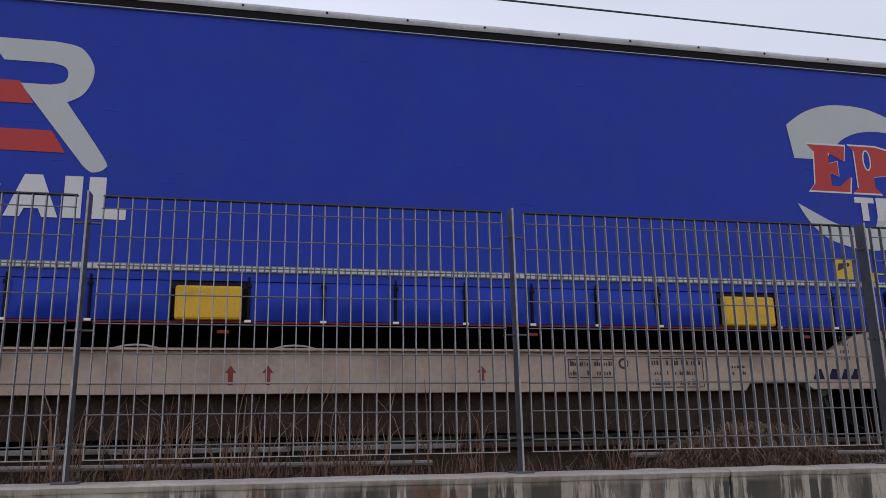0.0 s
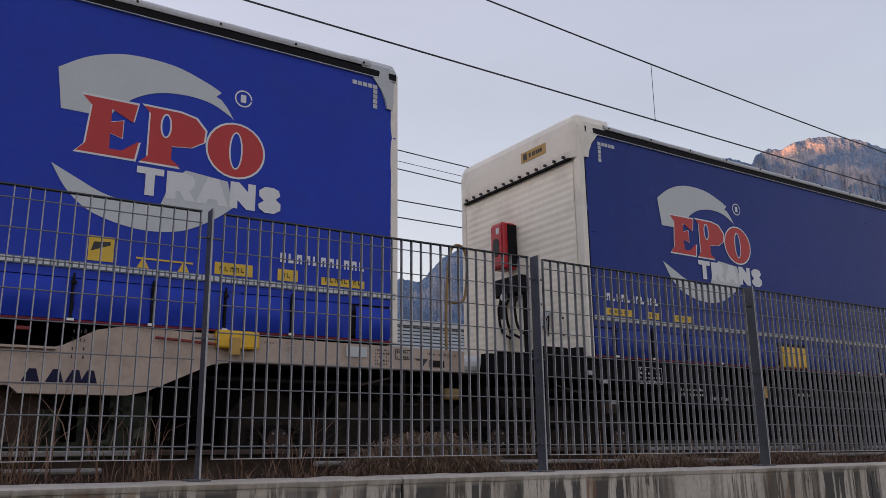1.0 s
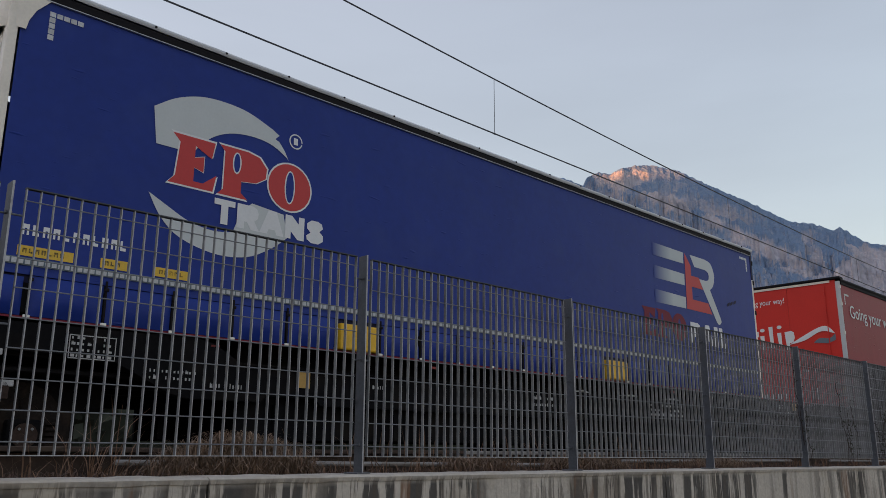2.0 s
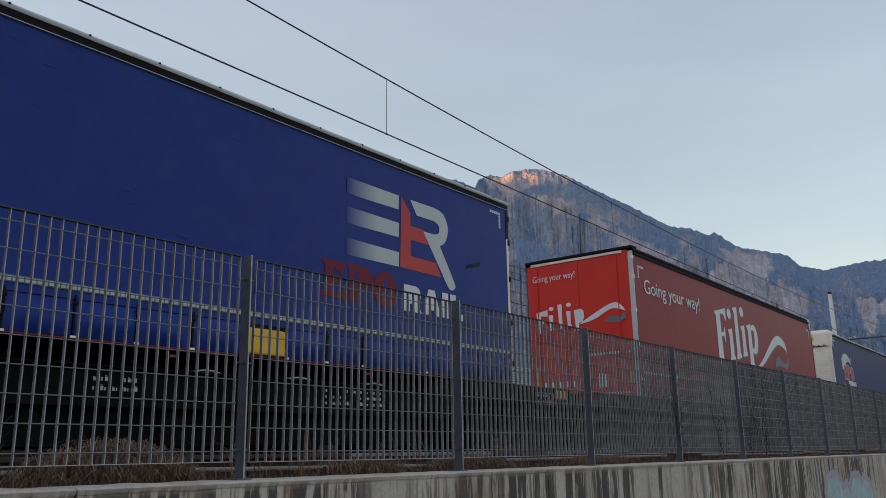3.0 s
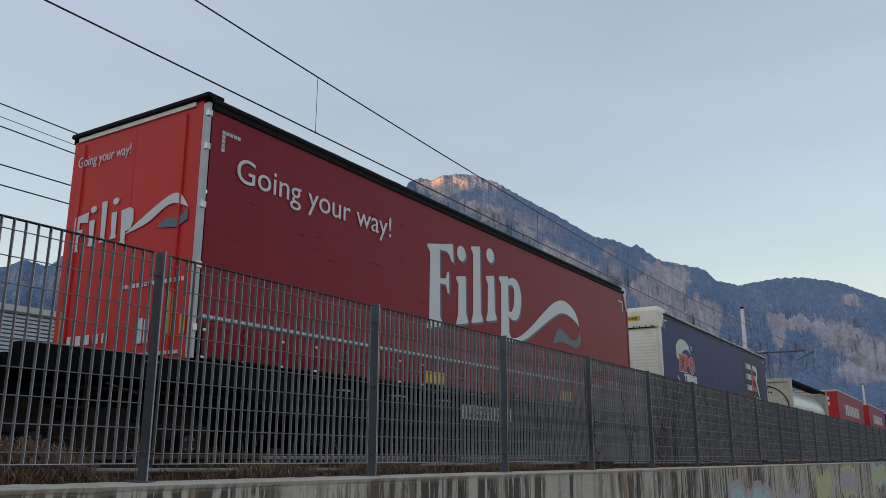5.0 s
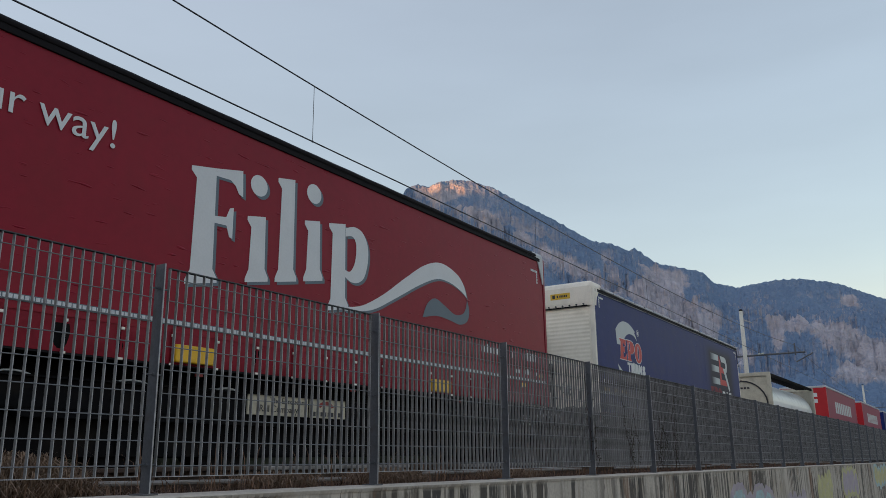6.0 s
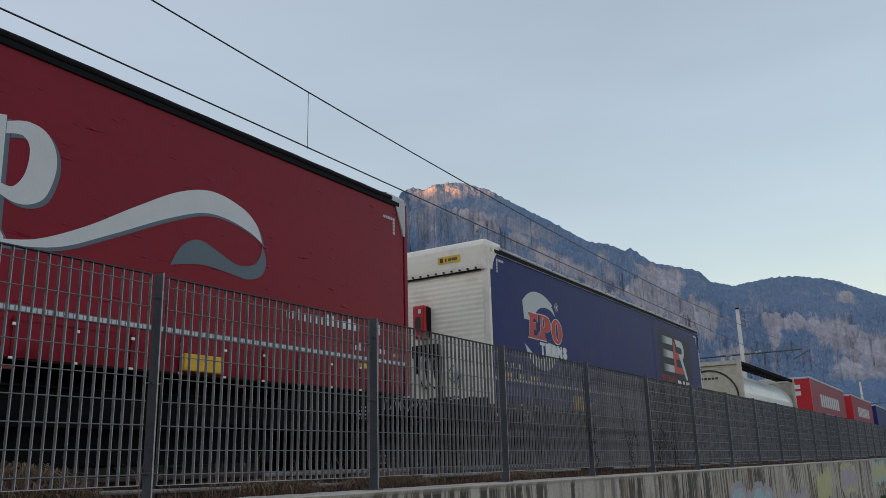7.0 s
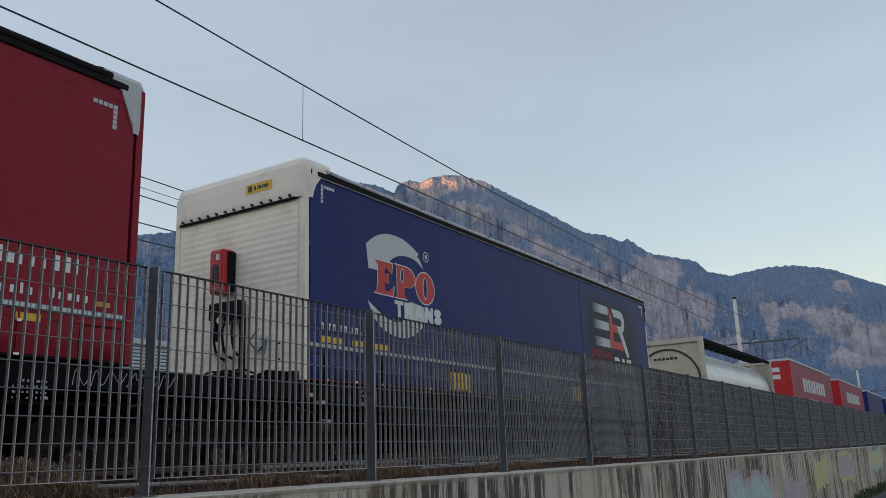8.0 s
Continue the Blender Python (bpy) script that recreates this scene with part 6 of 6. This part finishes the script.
w1 = wagon(-8.0, 17.1, "beige", "beige pocket wagon with kinked side sills and red lifting arrows", (1.2, 16.0), True)
for x in (-0.515, -0.215, 1.625, -3.63):
    a = x + 8.0
    flat("lifting_arrow", [(a - 0.02, 0.50), (a + 0.02, 0.50), (a + 0.02, 0.60), (a + 0.045, 0.60), (a, 0.66), (a - 0.045, 0.60), (a - 0.02, 0.60)], M["arrow"], w1, 0.017)


def stencil_box(th, x0, x1, z0, z1, rows, cols, material, y=0.017, rim=True):
    if rim:
        for a, b, c, d in ((x0, x1, z0, z0 + 0.008), (x0, x1, z1 - 0.008, z1), (x0, x0 + 0.008, z0, z1), (x1 - 0.008, x1, z0, z1)):
            rect("stencil_line", a, b, c, d, material, th, y)
    for r in range(rows):
        z = z0 + (z1 - z0) * (r + 0.28) / rows
        bm = B()
        cell = (x1 - x0 - 0.04) / (2 * cols)
        for i in range(2 * cols):
            if random.random() < 0.18:
                continue
            x, w = x0 + 0.02 + cell * i, cell * random.choice((0.28, 0.4, 0.7))
            h = (z1 - z0) / rows * random.choice((0.34, 0.40, 0.46))
            prism(bm, [(x, z), (x + w, z), (x + w, z + h), (x, z + h)], y - 0.003, y)
            if w > 0.5 * cell:
                prism(bm, [(x, z + h * 1.12), (x + w * 0.6, z + h * 1.12), (x + w * 0.6, z + h * 1.3), (x, z + h * 1.3)], y - 0.003, y)
        tagged(part("stencil", bm, material, th), kind="stuff")


stencil_box(w1, 10.43, 10.89, 0.55, 0.72, 2, 9, M["ink"])
flat("stencil_ring", arc(10.97, 0.68, 0.05, 0.05, 0, 350, 16) + arc(10.97, 0.68, 0.03, 0.03, 350, 0, 16), M["ink"], w1, 0.017)
stencil_box(w1, 11.23, 11.77, 0.46, 0.73, 3, 10, M["ink"])
stencil_box(w1, 12.05, 12.25, 0.56, 0.68, 2, 3, M["ink"], rim=False)
for i, x in enumerate((13.0, 13.17, 13.31, 13.42)):
    q = [(x - 0.07, 0.53), (x + 0.06, 0.53), (x + 0.03, 0.63), (x - 0.02, 0.63)]
    flat("stencil_mark", q, M["navy2"], w1, 0.017)
stencil_box(w1, 13.25, 13.40, 0.70, 0.97, 4, 2, M["ink"], rim=False)
stencil_box(w1, 15.08, 15.32, 0.79, 0.93, 2, 4, M["stencil"])
part("rating_plate", box(B(), 15.68, 15.90, 0.004, 0.017, 0.85, 0.95, 0.003), M["capgrey"], w1, "pale grey rating plate")
stencil_box(w1, 15.98, 16.18, 0.78, 0.95, 5, 4, M["ink"], rim=False)
stencil_box(w1, 16.22, 16.40, 0.85, 0.95, 2, 3, M["ink"])
stencil_box(w1, 16.58, 16.98, 0.90, 0.945, 1, 9, M["ink"], rim=False)
flat("stencil_mark", [(16.44, 0.87), (16.60, 0.87), (16.54, 0.79), (16.50, 0.79), (16.54, 0.85), (16.47, 0.85)], M["ink"], w1, 0.017)
rect("stencil_mark", 16.62, 16.80, 0.79, 0.86, M["soot"], w1, 0.017)
part("earth_strap", box(B(), 16.9, 17.1, 0.16, 0.24, 0.48, 0.60, 0.03), M["tube"], w1, "dull yellow cover on the underframe")
pad = part("lock_block", box(B(), 14.41, 14.80, -0.05, 0.10, 0.86, 1.02, 0.02), M["yellow"], w1, "yellow locking block")
part("lock_bolt", box(B(), 14.52, 14.62, -0.07, -0.04, 0.80, 0.96, 0.01), M["ochre"], pad)
part("stop_post", box(B(), 14.5, 14.64, 0.02, 0.14, 1.02, 1.40, 0.015), M["capgrey"], w1)
part("buffer_beam", rod(B(), (17.0, 0.25, 0.86), (17.75, 0.25, 0.86), 0.10, 14), M["capgrey"], w1)
part("red_lever", rod(B(), (13.9, -0.02, 0.92), (14.6, -0.03, 0.88), 0.012, 6), M["arrow"], w1)
bm = B()
sweep(bm, [Vector((a, 0.04, b)) for a, b in curve_pts([(16.84, 0.90), (16.85, 1.5), (16.90, 1.98), (16.97, 2.10), (17.07, 2.09), (17.12, 1.95), (17.10, 1.62), (17.04, 1.50), (16.86, 1.48)], 5)], 0.016, 8)
part("hand_rail", bm, M["tube"], w1, "bent yellow-brown tubular hand rail")
settle(w1, -8.0)

w2 = wagon(9.3, 17.2, "wagondark", "soot-black pocket wagon with white stencils", (1.2, 16.0))
stencil_box(w2, 2.3, 2.7, 0.72, 0.92, 4, 4, M["stencil"])
stencil_box(w2, 3.0, 3.5, 0.58, 0.70, 2, 6, M["stencil"], rim=False)
stencil_box(w2, 3.6, 4.0, 0.52, 0.62, 1, 6, M["stencil"], rim=False)
stencil_box(w2, 5.4, 5.8, 0.62, 0.70, 1, 5, M["stencil"], rim=False)
stencil_box(w2, 8.4, 8.9, 0.55, 0.72, 2, 6, M["stencil"], rim=False)
stencil_box(w2, 11.3, 12.4, 0.52, 0.74, 3, 9, M["stencil"], rim=False)
stencil_box(w2, 16.02, 16.60, 0.70, 0.89, 2, 5, M["stencil"])
part("valve_box", box(B(), 16.63, 16.95, -0.03, 0.12, 0.80, 0.94, 0.02), M["ochre"], w2, "ochre valve box")
part("ochre_mark", box(B(), 4.6, 4.75, 0.005, 0.018, 0.60, 0.76), M["ochre"], w2)
hitch(w2, 1.25)
for x0, z0 in ((0.35, 0.42), (0.75, 0.30)):
    part("air_tank", rod(B(), (x0, 0.30, z0), (x0 + 0.5, 0.30, z0), 0.11, 14), M["soot"], w2)
settle(w2, 9.3)

w3 = wagon(27.4, 17.1, "wagondark", "soot-black pocket wagon with cream name boards", (1.3, 16.3))
for x0, x1, words in ((7.62, 8.66, True), (8.70, 9.40, False)):
    bd = part("name_board", box(B(), x0, x1, -0.012, 0.012, 0.55, 0.79, 0.004), M["board"], w3, "cream painted name board")
    if words:
        lettering("board_words", "The European", 0.095, x0 + 0.36, -0.015, 0.695, M["ink"], bd, width=0.60)
        lettering("board_words", "Rail Company", 0.115, x0 + 0.18, -0.015, 0.59, M["ink"], bd, width=0.66)
    else:
        part("board_mark", prism(B(), arc(x0 + 0.3, 0.66, 0.17, 0.10, 20, 160, 14) + arc(x0 + 0.3, 0.66, 0.11, 0.05, 160, 20, 14), -0.014, -0.0125), M["arrow"], bd)
        for i in range(8):
            part("code_bar", box(B(), x0 + 0.06 + 0.07 * i, x0 + 0.105 + 0.07 * i, -0.014, -0.0125, 0.57, 0.625), M["ink"], bd)
stencil_box(w3, 14.6, 15.0, 0.62, 0.82, 4, 4, M["stencil"], rim=False)
scrawl = random.Random(4)
for k in range(6):
    x = 15.2 + 0.2 * k
    bm = B()
    sweep(bm, [(a, 0.012, b) for a, b in curve_pts([(x, 0.78), (x + 0.06 + scrawl.uniform(-0.05, 0.05), 0.93), (x + 0.12, 0.80 + scrawl.uniform(-0.03, 0.08)), (x + 0.20, 0.92)], 4)], 0.004, 5)
    part("spray_line", bm, M["stencil"], w3, "pale sprayed scrawl")
settle(w3, 27.4)

w4 = wagon(44.7, 17.1, "wagondark", "soot-black pocket wagon with faded stencils", (1.2, 16.0))
stencil_box(w4, 2.3, 2.7, 0.72, 0.92, 4, 4, M["stencil"])
stencil_box(w4, 6.0, 6.6, 0.55, 0.70, 2, 6, M["stencil"], rim=False)
for k, x in enumerate((0.05, 0.25, 0.5)):
    bm = B()
    sweep(bm, curve_pts([(x - 0.4, 0.3 + 0.2 * k, 0.9), (x - 0.2, 0.3, 1.04 + 0.03 * k), (x + 0.2, 0.3, 1.02), (x + 0.5, 0.3, 0.92)], 6), 0.014, 8)
    part("brake_hose", bm, M["black"], w4)
hitch(w4, 1.0)
settle(w4, 44.7)
for u, L in ((62.6, 17.0), (80.0, 17.0), (97.6, 17.0), (115.0, 17.0), (132.5, 17.0)):
    settle(wagon(u, L, "wagondark", "soot-black pocket wagon far down the train", (1.3, 15.7)), u)


# ---- dead grass behind the fence
def tuft_mesh(name, n, seed, x0, x1, y0, y1, h0, h1, material, lean, label, category, width=0.004, mound=None, level=EYE - 0.22):
    rnd = random.Random(seed)
    bm = B()
    for _ in range(n):
        x, y = rnd.uniform(x0, x1), rnd.uniform(y0, y1)
        z = level
        if mound:
            cx, cy, rx, ry, hz = mound
            a, q = rnd.uniform(0, 2 * math.pi), math.sqrt(rnd.random())
            x, y = cx + rx * q * math.cos(a), cy + ry * q * math.sin(a)
            z = EYE - 0.22 + hz * (1 - q ** 2)
        h = rnd.uniform(h0, h1)
        a = rnd.uniform(0, 2 * math.pi)
        d = Vector((math.cos(a), math.sin(a), 0)) * h * rnd.uniform(0.1, lean)
        s = Vector((-math.sin(a), math.cos(a), 0)) * width * rnd.uniform(0.6, 1.4)
        b = Vector((x, y, z))
        m = b + d * 0.4 + Vector((0, 0, h * 0.62))
        t = b + d + Vector((0, 0, h * rnd.uniform(0.75, 1.0)))
        if lean > 1.2:
            t.z = b.z + h * rnd.uniform(0.1, 0.6)
        v = [bm.verts.new(p) for p in (b - s, b + s, m + s * 0.8, m - s * 0.8, t)]
        bm.faces.new((v[0], v[1], v[2], v[3]))
        bm.faces.new((v[3], v[2], v[4]))
    return tagged(part(name, bm, material), label, category, kind="stuff")


tuft_mesh("dry_grass", 16000, 1, -6, 30, 4.1, 5.0, 0.04, 0.16, M["straw"], 1.4, "short dead grass along the fence foot", "dry grass")
tuft_mesh("dry_grass", 3000, 2, -6, 30, 4.2, 5.2, 0.08, 0.24, M["twig"], 0.9, "brown dead weeds behind the fence", "dry weeds")
tuft_mesh("dry_stalks", 90, 3, -1.5, 0.9, 4.3, 5.4, 0.30, 0.72, M["twig"], 0.9, "tall bare brown stalks behind the fence", "dry stalks", 0.0042)
for k, (x, w, n) in enumerate(((-1.15, 0.10, 40), (-0.72, 0.16, 70), (-0.28, 0.12, 60), (0.25, 0.18, 70), (0.95, 0.14, 45), (1.75, 0.20, 30), (4.3, 0.25, 12), (5.5, 0.2, 10), (7.2, 0.3, 12))):
    tuft_mesh("dry_stalks", n, 40 + k, x - w, x + w, 4.35, 4.85, 0.16, 0.56, M["twig"], 1.05, "clump of bare brown stalks behind the fence", "dry stalks", 0.0030)
tuft_mesh("dry_stalks", 60, 6, 3.0, 8.0, 4.3, 5.2, 0.25, 0.5, M["twig"], 0.6, "bare brown stalks behind the fence", "dry stalks", 0.003)
for k, (x, y, rx, ry, hz) in enumerate(((2.68, 4.65, 0.55, 0.35, 0.20), (6.2, 4.7, 0.5, 0.3, 0.08), (4.9, 4.8, 0.4, 0.3, 0.06), (8.4, 4.6, 0.5, 0.3, 0.05))):
    tuft_mesh("grass_heap", 3500 if k < 2 else 2000, 10 + k, 0, 0, 0, 0, 0.05, 0.22, M["heap"], 1.8, "rounded heap of pale dead grass", "grass heap", 0.003, (x, y, rx, ry, hz))


tuft_mesh("weeds", 900, 31, 27, 46, 3.4, 3.72, 0.1, 0.35, M["weed"], 0.9, "green weeds at the foot of the wall", "weeds", 0.012, level=0.0)


# ---- the moving train
# seconds, metres gone by the train
GONE = [(0.0, -0.05), (0.5, 2.14), (1.0, 4.38), (1.5, 6.68), (2.0, 9.12), (3.5, 16.15), (4.0, 18.50), (4.5, 20.87), (4.7, 21.87), (6.0, 28.15), (6.5, 30.58), (7.0, 33.01), (7.5, 35.48), (8.0, 37.93)]


def motions():
    for th, u in TRAIN:
        walk(th, [(t, TRACK @ pose(u - s, 0, 0)) for t, s in GONE])
    steps = [0.1 * i for i in range(81)]
    for ws in WHEELS[:16]:
        base = ws.location.copy()
        rows = []
        for t in steps:
            s = float(np.interp(t, [g[0] for g in GONE], [g[1] for g in GONE]))
            rows.append((t, Matrix.Translation(base) @ Matrix.Rotation(-s / WHEEL_R, 4, "Y")))
        walk(ws, rows)


motions()
